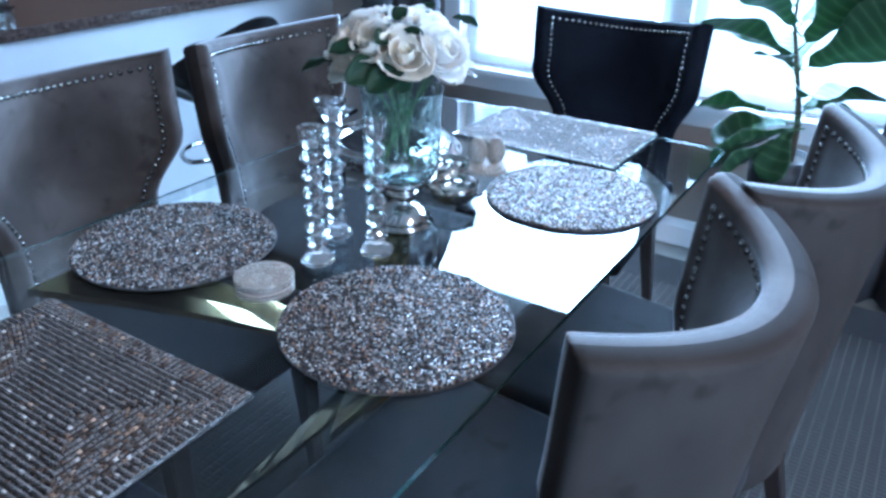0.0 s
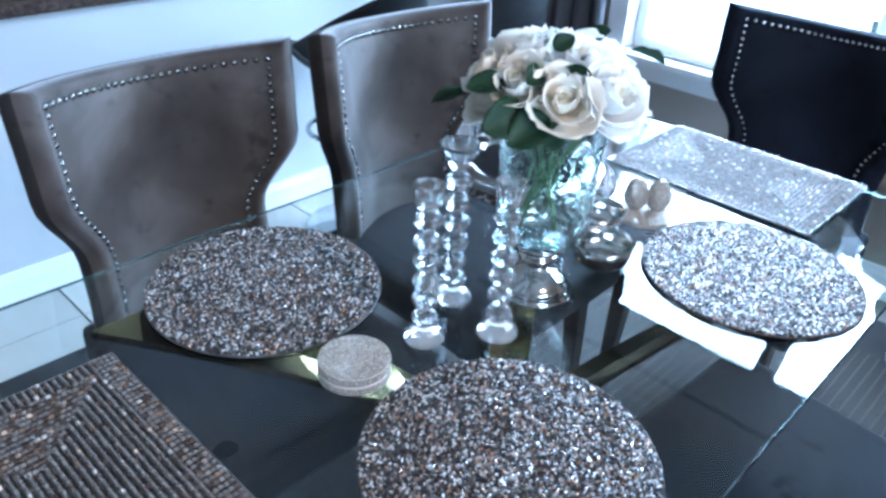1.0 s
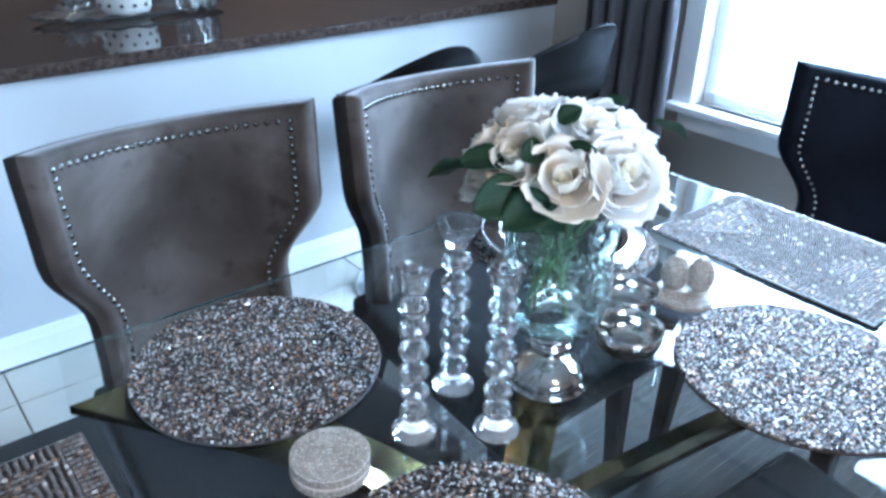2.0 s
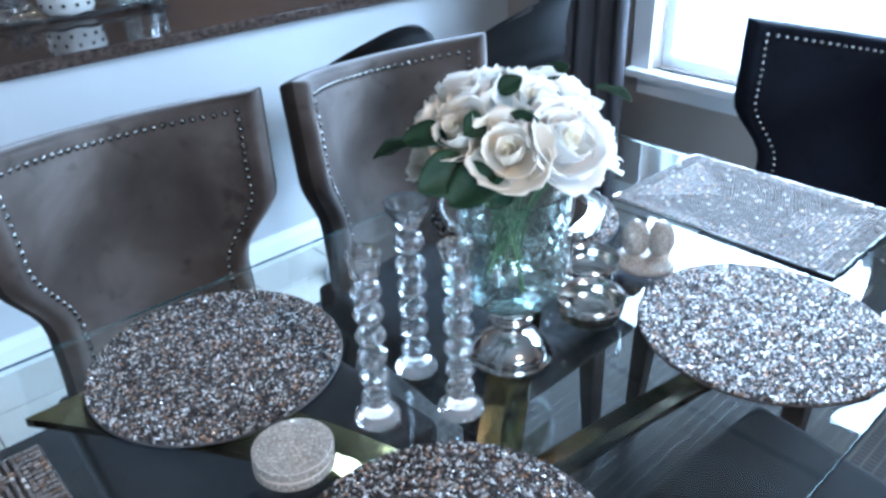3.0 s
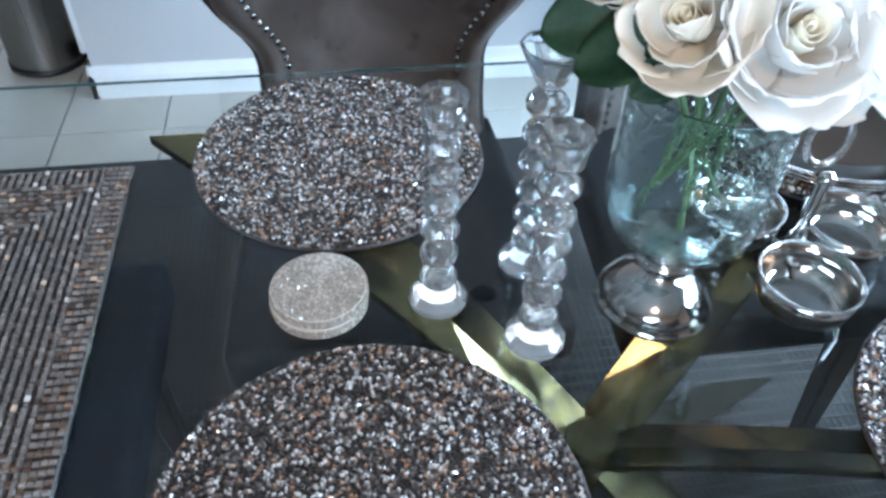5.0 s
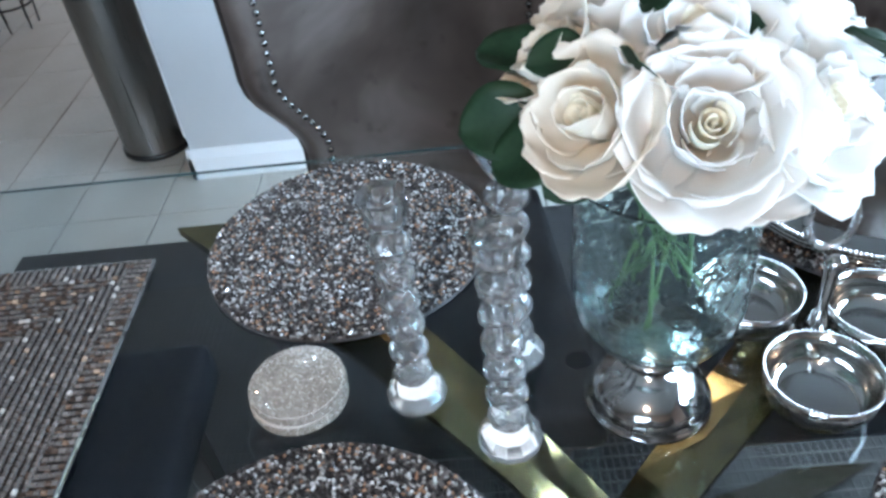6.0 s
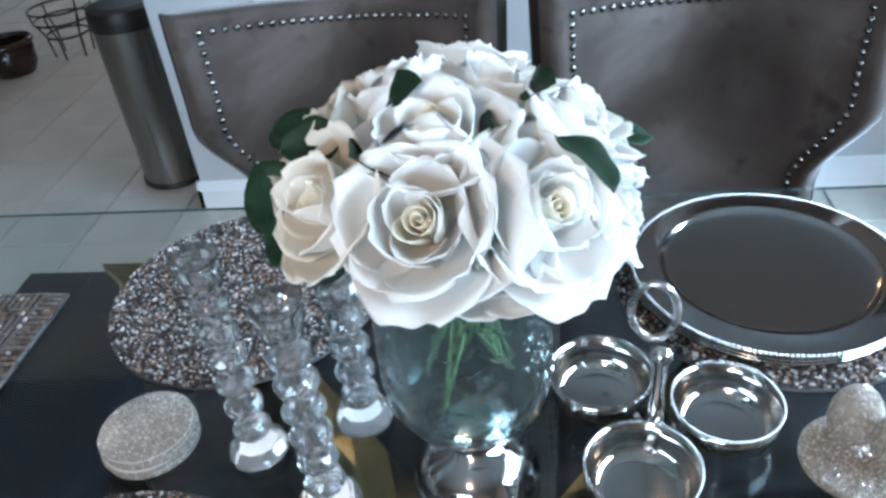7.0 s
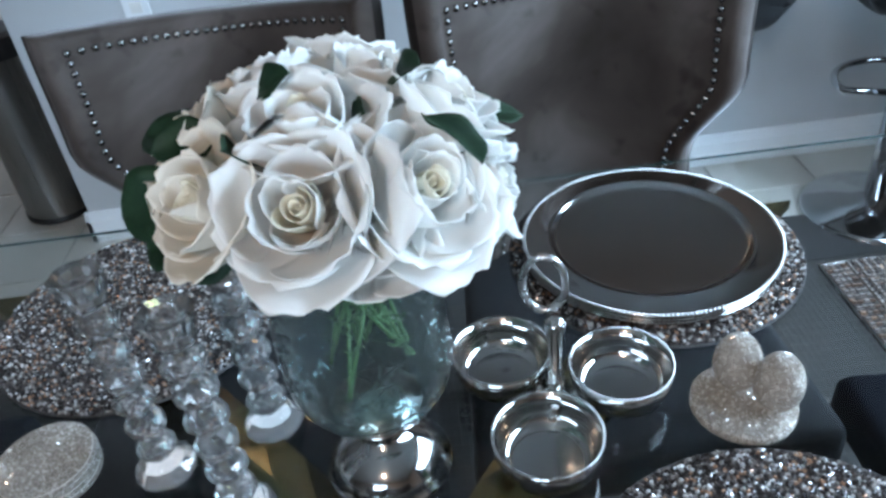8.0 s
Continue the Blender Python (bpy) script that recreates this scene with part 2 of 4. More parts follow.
def tube(points, radii, segs=10, closed=False, bm=None):
    """A round bar along points; radii is a number or one for each point."""
    bm = bm or bmesh.new()
    pts = [Vector(p) for p in points]
    n = len(pts)
    rs = radii if isinstance(radii, (list, tuple)) else [radii] * n
    rings, side = [], None
    for i, p in enumerate(pts):
        a = pts[(i - 1) % n] if closed or i else p
        b = pts[(i + 1) % n] if closed or i < n - 1 else p
        d = (b - a).normalized()
        if side is None:
            side = d.orthogonal().normalized()
        side = (side - d * side.dot(d)).normalized()
        up = d.cross(side)
        rings.append([bm.verts.new(p + rs[i] * (math.cos(math.tau * k / segs) * side + math.sin(math.tau * k / segs) * up)) for k in range(segs)])
    for i in range(n if closed else n - 1):
        a, b = rings[i], rings[(i + 1) % n]
        for k in range(segs):
            bm.faces.new((a[k], a[(k + 1) % segs], b[(k + 1) % segs], b[k]))
    if not closed:
        bm.faces.new(rings[0][::-1]), bm.faces.new(rings[-1])
    bmesh.ops.recalc_face_normals(bm, faces=bm.faces)
    return bm


def structure(name, bm, material, label, category):
    return tagged(part(name, bm, material, None, label), "", category, "", "structure")


# ---------------------------------------------------------------- setting
H = 2.5
NORTH, WEST, BAR = 1.83, -1.68, 0.885   # window wall, face of the half wall, its height

_bm = bmesh.new()
for x0, x1, z0, z1 in ((-7.0, -0.93, 0, H), (0.99, 3.0, 0, H), (-0.93, 0.99, 0, 0.62), (-0.93, 0.99, 2.05, H)):
    box(((x0 + x1) / 2, NORTH + 0.09, (z0 + z1) / 2), (x1 - x0, 0.18, z1 - z0), 0, _bm)
wall_north = structure("wall_north", _bm, TAUPE_PAINT, "taupe painted wall under and beside the windows", "wall")
structure("wall_south", box((-2.0, -8.09, H / 2), (10.0, 0.18, H)), TAUPE_PAINT, "plain taupe painted wall closing the room", "wall")
_bm = bmesh.new()
for y0, y1, z0, z1 in ((-8.0, -3.4, 0, H), (-2.2, NORTH, 0, H), (-3.4, -2.2, 0, 1.05), (-3.4, -2.2, 2.05, H)):
    box((-7.09, (y0 + y1) / 2, (z0 + z1) / 2), (0.18, y1 - y0, z1 - z0), 0, _bm)
structure("wall_west", _bm, TAUPE_PAINT, "plain taupe painted kitchen wall", "wall")
_bm = bmesh.new()
for y0, y1, z0, z1 in ((-8.0, -1.80, 0, H), (-0.40, NORTH, 0, H), (-1.80, -0.40, 2.15, H)):
    box((3.09, (y0 + y1) / 2, (z0 + z1) / 2), (0.18, y1 - y0, z1 - z0), 0, _bm)
structure("wall_east", _bm, TAUPE_PAINT, "plain taupe painted wall closing the room", "wall")
structure("ceiling", box((-2.0, -3.1, H + 0.06), (10.3, 10.2, 0.12)), CEILING_PAINT, "plain off-white textured ceiling", "ceiling")
floor = structure("floor", box((-2.0, -3.085, -0.056), (10.0, 9.83, 0.1)), GROUT, "grey grout bed under beige floor tiles", "floor")
half_wall = structure("wall_half", box((WEST - 0.07, 0.374, BAR / 2), (0.14, 2.908, BAR)), WALL_PAINT, "white painted half wall under the kitchen counter", "wall")


def baseboard(name, x0, y0, x1, y1, side):
    """A moulded skirting board from corner to corner; side is the way it faces."""
    bm = bmesh.new()
    prof = ((0, 0), (0.016, 0), (0.016, 0.085), (0.011, 0.098), (0.006, 0.112), (0, 0.116))
    ends = []
    for x, y in ((x0, y0), (x1, y1)):
        ends.append([bm.verts.new((x + side[0] * a, y + side[1] * a, b + 0.001)) for a, b in prof])
    for i in range(len(prof) - 1):
        bm.faces.new((ends[0][i], ends[0][i + 1], ends[1][i + 1], ends[1][i]))
    bm.faces.new(ends[0]), bm.faces.new(ends[1])
    bmesh.ops.recalc_face_normals(bm, faces=bm.faces)
    return structure(name, bm, TRIM_PAINT, "white moulded wooden baseboard", "baseboard")


baseboard("baseboard_west", WEST, -1.096, WEST, NORTH, (1, 0))
baseboard("baseboard_end", WEST - 0.14, -1.08, WEST + 0.016, -1.08, (0, -1))
baseboard("baseboard_north", WEST, NORTH, 3.0, NORTH, (0, -1))
baseboard("baseboard_east", 3.0, NORTH, 3.0, -0.42, (-1, 0))
baseboard("baseboard_living", 3.0, -1.82, 3.0, -8.0, (-1, 0))

counter = tagged(part("countertop", box((-2.29, 0.30, 0.906), (1.30, 3.0, 0.040), 0.010, segs=3), GRANITE, None,
                      "polished brown granite countertop on the half wall"), "", "countertop")
cabinet = thing("base_cabinet", pose(-2.36, 0.30, 0), "white painted kitchen cabinets under the counter", "cabinet")
part("body", box((0, 0, 0.48), (1.06, 2.9, 0.80), 0.004), TRIM_PAINT, cabinet)
part("plinth", box((0.0, 0, 0.04), (0.98, 2.86, 0.078)), BLACK_PLASTIC, cabinet)


# windows with frames, glass, sills and blinds
def window(name, x0, x1):
    z0, z1, y = 0.62, 2.05, NORTH
    cx, cz = (x0 + x1) / 2, (z0 + z1) / 2
    w = thing(name, pose(cx, y, z0), "white framed window with closed white blinds", "window", "", "structure")
    bm = bmesh.new()
    t = 0.05
    hh = z1 - z0
    for c, s in (((x0 - cx + t / 2, 0.10, hh / 2), (t, 0.08, hh)), ((x1 - cx - t / 2, 0.10, hh / 2), (t, 0.08, hh)),
                 ((0, 0.10, t / 2), (x1 - x0 - 2 * t, 0.08, t)), ((0, 0.10, hh - t / 2), (x1 - x0 - 2 * t, 0.08, t))):
        box(c, s, 0.004, bm)
    part("window_frame", bm, TRIM_PAINT, w)
    pane = part("pane", box((0, 0.11, hh / 2), (x1 - x0 - 0.1, 0.006, hh - 0.1)), PANE_GLASS, w)
    pane.visible_shadow = False
    rail = part("headrail", box((0, 0.028, hh - 0.075), (x1 - x0 - 0.11, 0.04, 0.045), 0.004), TRIM_PAINT, w)
    part("bottom_rail", box((0, 0.028, 0.062), (x1 - x0 - 0.12, 0.03, 0.016), 0.004), BLIND, w)
    me = None
    k, z = 0, 0.084
    while z < hh - 0.105:
        if me is None:
            s = part("slat", box((0, 0, 0), (x1 - x0 - 0.12, 0.026, 0.0012), 0, turn=Matrix.Rotation(radians(48), 4, "X")), BLIND, w)
            me = s.data
        else:
            s = new("slat", me)
            s.parent = w
        s.location = (0, 0.028, z)
        z += 0.0205
    for x in (x0 - cx + 0.18, x1 - cx - 0.18):
        part("ladder_cord", tube([(x, 0.012, 0.06), (x, 0.012, hh - 0.09)], 0.0012, 5), TRIM_PAINT, w)
    return w


window("window_1", -0.93, -0.01)
window("window_2", 0.07, 0.99)
_bm = box((0.03, NORTH + 0.09, 1.335), (0.08, 0.18, 1.43))
structure("window_mullion", _bm, TRIM_PAINT, "white painted post between the two windows", "trim")
_bm = box((0.03, NORTH - 0.010, 0.605), (2.10, 0.10, 0.030), 0.006)
box((0.03, NORTH - 0.009, 0.555), (2.02, 0.018, 0.066), 0.003, _bm)
structure("window_ledge", _bm, TRIM_PAINT, "white painted wooden window sill with apron", "trim")
_bm = bmesh.new()
for x in (-0.975, 1.035):
    box((x, NORTH - 0.009, 1.36), (0.085, 0.018, 1.48), 0.003, _bm)
structure("window_casing", _bm, TRIM_PAINT, "white painted window casing", "trim")

# kitchen window, out of view, added as an opening for the floor's light
kwin = thing("unseen_kitchen_window", pose(-7.0, -2.8, 1.05, 0, 0, 90), "added white framed kitchen window with clear panes, unseen", "window", "", "structure")
_bm = bmesh.new()
for c, s in (((-0.575, 0.10, 0.5), (0.05, 0.08, 1.0)), ((0.575, 0.10, 0.5), (0.05, 0.08, 1.0)), ((0, 0.10, 0.025), (1.1, 0.08, 0.05)), ((0, 0.10, 0.975), (1.1, 0.08, 0.05)), ((0, 0.10, 0.5), (0.04, 0.07, 0.90))):
    box(c, s, 0.004, _bm)
part("window_frame", _bm, TRIM_PAINT, kwin)
for x in (-0.285, 0.285):
    part("pane", box((x, 0.10, 0.5), (0.52, 0.006, 0.89)), PANE_GLASS, kwin).visible_shadow = False

# glass door of the living space, unseen and added to let in east light
door = thing("unseen_door", pose(3.0, -1.10, 0), "added white framed glass patio door, unseen, for light from the east", "door", "", "structure")
_bm = bmesh.new()
for c, s in (((0.06, -0.67, 1.075), (0.08, 0.06, 2.14)), ((0.06, 0.67, 1.075), (0.08, 0.06, 2.14)), ((0.06, 0, 2.12), (0.08, 1.28, 0.05)),
             ((0.06, 0, 0.030), (0.08, 1.28, 0.05)), ((0.06, 0, 1.075), (0.07, 0.05, 2.03))):
    box(c, s, 0.004, _bm)
part("door_frame", _bm, TRIM_PAINT, door)
for y in (-0.33, 0.33):
    _p = part("pane", box((0.06, y, 1.075), (0.008, 0.60, 2.02)), PANE_GLASS, door)
    _p.visible_shadow = False

# outside ground
structure("ground", box((0, 0, -0.36), (400, 400, 0.5)), plain("lawn", (0.05, 0.08, 0.03), (0.09, 0.12, 0.05), 0.9, 0, 0.8, 20), "plain lawn outside the house", "ground")


# ---------------------------------------------------------------- rug
rug = thing("rug", pose(0.265, 0.06, 0), "charcoal flat-woven rug with a fine pale grid and plain dark border", "rug")
part("field", box((0, 0, 0.0055), (2.70, 2.78, 0.009), 0.001), RUG, rug)
_bm = bmesh.new()
for c, s in (((0, 1.50, 0.0055), (3.14, 0.22, 0.010)), ((0, -1.50, 0.0055), (3.14, 0.22, 0.010)), ((1.46, 0, 0.0055), (0.22, 2.78, 0.010)), ((-1.46, 0, 0.0055), (0.22, 2.78, 0.010))):
    box(c, s, 0.003, _bm)
part("border", _bm, plain("rug_border", (0.018, 0.017, 0.018), (0.034, 0.032, 0.033), 0.95, 0, 6, 400, 0.0015), rug, "plain charcoal woven border")


# ---------------------------------------------------------------- dining chairs
def smoothstep(a, b, x):
    t = min(max((x - a) / (b - a), 0), 1)
    return t * t * (3 - 2 * t)


def half_width(z):
    return 0.198 + 0.010 * smoothstep(0.58, 0.42, z) + 0.067 * smoothstep(0.655, 0.825, z) + 0.005 * smoothstep(0.83, 1.02, z)


ZB, ZT = 0.40, 1.025


def back_point(u, z, off):
    """Place on the curved back: u from -1 to 1 across, off from its middle sheet towards the front."""
    w = half_width(z)
    y = u * w
    sag = 0.034 * (1 - u * u) * smoothstep(0.80, 1.02, z)
    lean = -0.115 * (z - 0.48)
    curve = 0.155 * (abs(y) / 0.275) ** 2.1
    slope = 2.1 * 0.155 / 0.275 * (abs(y) / 0.275) ** 1.1 * (1 if y > 0 else -1)
    n = Vector((1, -slope, 0.115)).normalized()
    return Vector((-0.245 + lean + curve, y, z - sag)) + n * off


def back_mesh():
    us = [math.sin(math.pi / 2 * (k / 18 - 1)) for k in range(37)]
    vs = [(1 - math.cos(math.pi * k / 34)) / 2 for k in range(35)]
    bm = bmesh.new()
    grids = []
    for side in (1, -1):
        g = []
        for v in vs:
            z = ZB + (ZT - ZB) * v
            row = []
            for u in us:
                e = min((1 - abs(u)) * half_width(z), (ZT - z), (z - ZB) + 0.02)
                k = min(e / 0.010, 1)
                th = 0.031 * math.sqrt(max(1 - (1 - k) ** 2, 0))
                if side > 0:
                    th += 0.006 * smoothstep(0.034, 0.075, e) - 0.004 * math.exp(-((e - 0.029) / 0.006) ** 2)
                row.append(bm.verts.new(back_point(u, z, side * th)))
            g.append(row)
        grids.append(g)
    for g, flip in zip(grids, (False, True)):
        for a, b in zip(g, g[1:]):
            for k in range(len(us) - 1):
                q = (a[k], a[k + 1], b[k + 1], b[k])
                f = bm.faces.new(q[::-1] if flip else q)
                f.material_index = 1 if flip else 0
    bmesh.ops.remove_doubles(bm, verts=bm.verts, dist=0.0004)
    bmesh.ops.recalc_face_normals(bm, faces=bm.faces)
    return bm


def nail_line():
    """Places and normals of the nail heads, 4 cm in from the edge."""
    ins, out = 0.029, []
    zs, top = [], ZT - 0.033
    z = top
    while z > 0.46:
        zs.append(z)
        dz = 0.002
        w0, w1 = half_width(z), half_width(z - dz)
        z -= 0.0175 / math.hypot(1, (w0 - w1) / dz)
    for s in (-1, 1):
        out += [(s * (1 - ins / half_width(z)), z) for z in zs]
    n = 27
    w = half_width(top) - ins
    out += [((-w + 2 * w * k / n) / half_width(top), top) for k in range(1, n)]
    return out


def nail_mesh():
    bm = lathe([(0.0068, 0), (0.0062, 0.0030), (0.0036, 0.0050), (0, 0.0056)], 8)
    me = bpy.data.meshes.new("nail")
    bm.to_mesh(me)
    bm.free()
    me.materials.append(NICKEL)
    me.shade_smooth()
    return me


NAIL = nail_mesh()


def dining_chair(m, cloth, cushion, backing, label, group):
    c = thing("dining_chair", m, label, "chair", group)
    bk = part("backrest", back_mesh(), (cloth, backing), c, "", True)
    for u, z in nail_line():
        p, q = back_point(u, z, 0.0290), back_point(u, z, 0.0330)
        o = new("nail", NAIL)
        o.parent = bk
        o.matrix_basis = Matrix.Translation(p) @ (q - p).to_track_quat("Z", "Y").to_matrix().to_4x4()
    # padded seat, a little wider at the front
    bm = box((0.055, 0, 0.455), (0.58, 0.50, 0.088), 0.030, segs=4)
    for v in bm.verts:
        v.co.y *= 0.93 + 0.13 * smoothstep(-0.25, 0.3, v.co.x)
        v.co.z += 0.012 * max(0, 1 - (v.co.x - 0.05) ** 2 / 0.09) * max(0, 1 - v.co.y ** 2 / 0.07) * (v.co.z > 0.46)
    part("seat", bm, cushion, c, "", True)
    part("seat_frame", box((0.04, 0, 0.395), (0.50, 0.43, 0.034), 0.004), DARK_WOOD, c)
    for x, y, dx, dy in ((0.27, 0.19, 0.015, 0.01), (0.27, -0.19, 0.015, -0.01), (-0.19, 0.17, -0.10, 0.015), (-0.19, -0.17, -0.10, -0.015)):
        bm = bmesh.new()
        lo, hi = 0.015, 0.025
        a = [bm.verts.new((x + dx + i * lo, y + dy + j * lo, 0.011)) for i, j in ((-1, -1), (1, -1), (1, 1), (-1, 1))]
        b = [bm.verts.new((x + i * hi, y + j * hi, 0.40)) for i, j in ((-1, -1), (1, -1), (1, 1), (-1, 1))]
        for k in range(4):
            bm.faces.new((a[k], a[(k + 1) % 4], b[(k + 1) % 4], b[k]))
        bm.faces.new(a[::-1]), bm.faces.new(b)
        bmesh.ops.bevel(bm, geom=list(bm.edges), offset=0.003, segments=1, affect="EDGES")
        part("leg", bm, DARK_WOOD, c)
    return c


SIDE = "taupe velvet winged dining chair with nailhead trim beside the table"
chair = dining_chair(pose(-0.485, -0.253, 0), VELVET, SEAT_VELVET, SHADED_BACK_VELVET, SIDE, "side chairs at the table")
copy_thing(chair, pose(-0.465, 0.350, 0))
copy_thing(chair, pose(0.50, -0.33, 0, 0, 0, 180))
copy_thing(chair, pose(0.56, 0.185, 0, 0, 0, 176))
HEAD = "black navy velvet winged chair with nailhead trim at the table end"
head = dining_chair(pose(0.035, 0.985, 0, 0, 0, -90), NAVY_VELVET, NAVY_VELVET, NAVY_VELVET, HEAD, "end chairs at the table")
copy_thing(head, pose(-0.10, -0.96, 0, 0, 0, 90))

# ---------------------------------------------------------------- glass table on a crossed gold base
TOP = 0.76
table = thing("dining_table", pose(0, 0, 0), "rectangular clear glass dining table on a gold crossed metal base", "table")
_bm = box((0, -0.035, TOP - 0.005), (0.95, 1.80, 0.010))
bmesh.ops.bevel(_bm, geom=[e for e in _bm.edges if abs(e.verts[0].co.z - e.verts[1].co.z) > 0.005], offset=0.012, segments=4, affect="EDGES")
for f in _bm.faces:
    f.material_index = 1 if abs(f.normal.z) < 0.5 else 0
bmesh.ops.bevel(_bm, geom=[e for e in _bm.edges if len({f.material_index for f in e.link_faces}) > 1], offset=0.0005, segments=1, affect="EDGES")
top = part("tabletop", _bm, (TABLE_GLASS, EDGE_GLASS), table, "clear glass top with a green polished edge")
top.visible_shadow = False
for sx, sy in ((-1, -1), (-1, 1), (1, -1), (1, 1)):
    # an arm from the middle up to the glass, its end cut along the table's length, and a foot on to the floor
    d = Vector((sx * 0.56, sy * 0.83, 0)).normalized()
    n = Vector((-d.y, d.x, 0))
    for name, z0, z1 in (("arm", 0.40, TOP - 0.0115), ("foot", 0.40, 0.0105)):
        up = 1 if name == "arm" else -1
        bm, rows = bmesh.new(), []
        for k in range(9):
            f = k / 8
            z = z0 + (z1 - z0) * f + up * 0.030 * math.sin(math.pi * f)
            wd = 0.040 + 0.005 * f
            row = []
            for side, drop in ((1, 0), (0, 0.007), (-1, 0), (-1, 0.014), (1, 0.014)):
                reach = (0.338 * sx - n.x * side * wd) / d.x
                p = d * (reach * f) + n * (side * wd)
                row.append(bm.verts.new((p.x, p.y, z - up * drop * (1 if f < 1 or side else 0))))
            rows.append(row)
        for a, b in zip(rows, rows[1:]):
            for k in range(5):
                bm.faces.new((a[k], a[(k + 1) % 5], b[(k + 1) % 5], b[k]))
        bm.faces.new(rows[0][::-1]), bm.faces.new(rows[-1])
        bmesh.ops.recalc_face_normals(bm, faces=bm.faces)
        part(name, bm, GOLD, table, "polished gold metal %s" % name)
part("hub", box((0, 0, 0.395), (0.075, 0.11, 0.05), 0.008), GOLD, table, "polished gold metal hub")


# ---------------------------------------------------------------- beaded table linen
def bead_mesh(name, rows, material):
    """Small bevelled bars, one for each row of x, y, z, yaw, tilt, lean, length, width, height."""
    a = np.asarray(rows, dtype=float)
    unit = np.array([(-1, -1, -1), (1, -1, -1), (1, 1, -1), (-1, 1, -1), (-0.8, -0.6, 1), (0.8, -0.6, 1), (0.8, 0.6, 1), (-0.8, 0.6, 1)]) * 0.5
    v = unit[None] * a[:, None, 6:9]
    for ang, (i, j) in ((a[:, 4], (2, 0)), (a[:, 5], (1, 2)), (a[:, 3], (0, 1))):
        c, s = np.cos(ang)[:, None], np.sin(ang)[:, None]
        p, q = v[:, :, i].copy(), v[:, :, j].copy()
        v[:, :, i], v[:, :, j] = c * p - s * q, s * p + c * q
    v += a[:, None, :3]
    quads = np.array([(3, 2, 1, 0), (4, 5, 6, 7), (0, 1, 5, 4), (1, 2, 6, 5), (2, 3, 7, 6), (3, 0, 4, 7)])
    f = (quads[None] + 8 * np.arange(len(a))[:, None, None]).reshape(-1, 4)
    me = bpy.data.meshes.new(name)
    me.from_pydata(v.reshape(-1, 3).tolist(), [], f.tolist())
    me.materials.append(material)
    me.update()
    return me


rng = np.random.default_rng(7)
# the copper stop stands for warm lamp glints, coloured into single beads
MAT_BEADS = beads("mixed_glass_beads", [(0.0, (0.056, 0.049, 0.048)), (0.36, (0.115, 0.100, 0.096)), (0.60, (0.23, 0.20, 0.187)),
                                        (0.75, (0.50, 0.47, 0.45)), (0.84, (0.52, 0.31, 0.20)), (0.91, (0.88, 0.86, 0.85))], 0.27, 0.40, 0.45)
LIGHT_BEADS = beads("silver_bugle_beads", [(0.0, (0.165, 0.147, 0.139)), (0.50, (0.205, 0.183, 0.172)), (0.85, (0.265, 0.235, 0.217)), (0.97, (0.62, 0.57, 0.53))], 0.55, 0.08, 0.25)
# copper tones here and in the next material: warm lamp reflections coloured in
DARK_BEADS = beads("black_bugle_beads", [(0.0, (0.036, 0.032, 0.031)), (0.60, (0.056, 0.047, 0.043)), (0.95, (0.16, 0.11, 0.08))], 0.55, 0.08, 0.25)
LAMP_TINT_BEADS = beads("lamp_tinted_bugle_beads", [(0.0, (0.085, 0.062, 0.050)), (0.45, (0.15, 0.105, 0.080)), (0.80, (0.29, 0.190, 0.130)), (0.94, (0.66, 0.47, 0.34))], 0.40, 0.20, 0.3)
STONE_BEADS = beads("champagne_rhinestones", [(0.0, (0.46, 0.42, 0.375)), (0.35, (0.60, 0.555, 0.50)), (0.72, (0.72, 0.675, 0.62)), (0.90, (0.96, 0.93, 0.89))], 0.16, 0.35)


def round_mat_rows(radius):
    rows, r = [], 0.0
    while r < radius - 0.0015:
        n = max(1, round(math.tau * r / 0.0042))
        ph = rng.uniform(0, math.tau)
        for k in range(n):
            t = ph + math.tau * k / n
            rr = r + rng.normal(0, 0.0006)
            rows.append((rr * math.cos(t), rr * math.sin(t), 0.0058 + rng.normal(0, 0.0003), rng.uniform(0, math.pi), rng.normal(0, 0.26), rng.normal(0, 0.26),
                         rng.uniform(0.0032, 0.0048), rng.uniform(0.0023, 0.0030), 0.0028))
        r += 0.0029
    return rows


ROUND_BEADS = bead_mesh("beads", round_mat_rows(0.19), MAT_BEADS)


def round_mat(x, y, turn, label):
    m = thing("round_placemat", pose(x, y, TOP, 0, 0, turn), label, "placemat", "round placemats on the table")
    part("backing", lathe([(0, 0.0006), (0.187, 0.0006), (0.1895, 0.0022), (0.189, 0.0042), (0, 0.0044)], 72), FELT, m)
    b = new("beads", ROUND_BEADS)
    b.parent = m
    tagged(b, "", "", "", "stuff")
    return m


LN, RN, RF, LF = (-0.260, -0.325), (0.260, -0.322), (0.271, 0.325), (-0.252, 0.354)
round_mat(*LN, 10, "round placemat of silver and grey beads on glass, copper lamp glints coloured in")
round_mat(*RN, 95, "round placemat of silver and grey beads on glass, copper lamp glints coloured in")
round_mat(*RF, 200, "round placemat of silver and grey beads on glass, copper lamp glints coloured in")
round_mat(*LF, 300, "round beaded placemat lying under a silver charger plate")


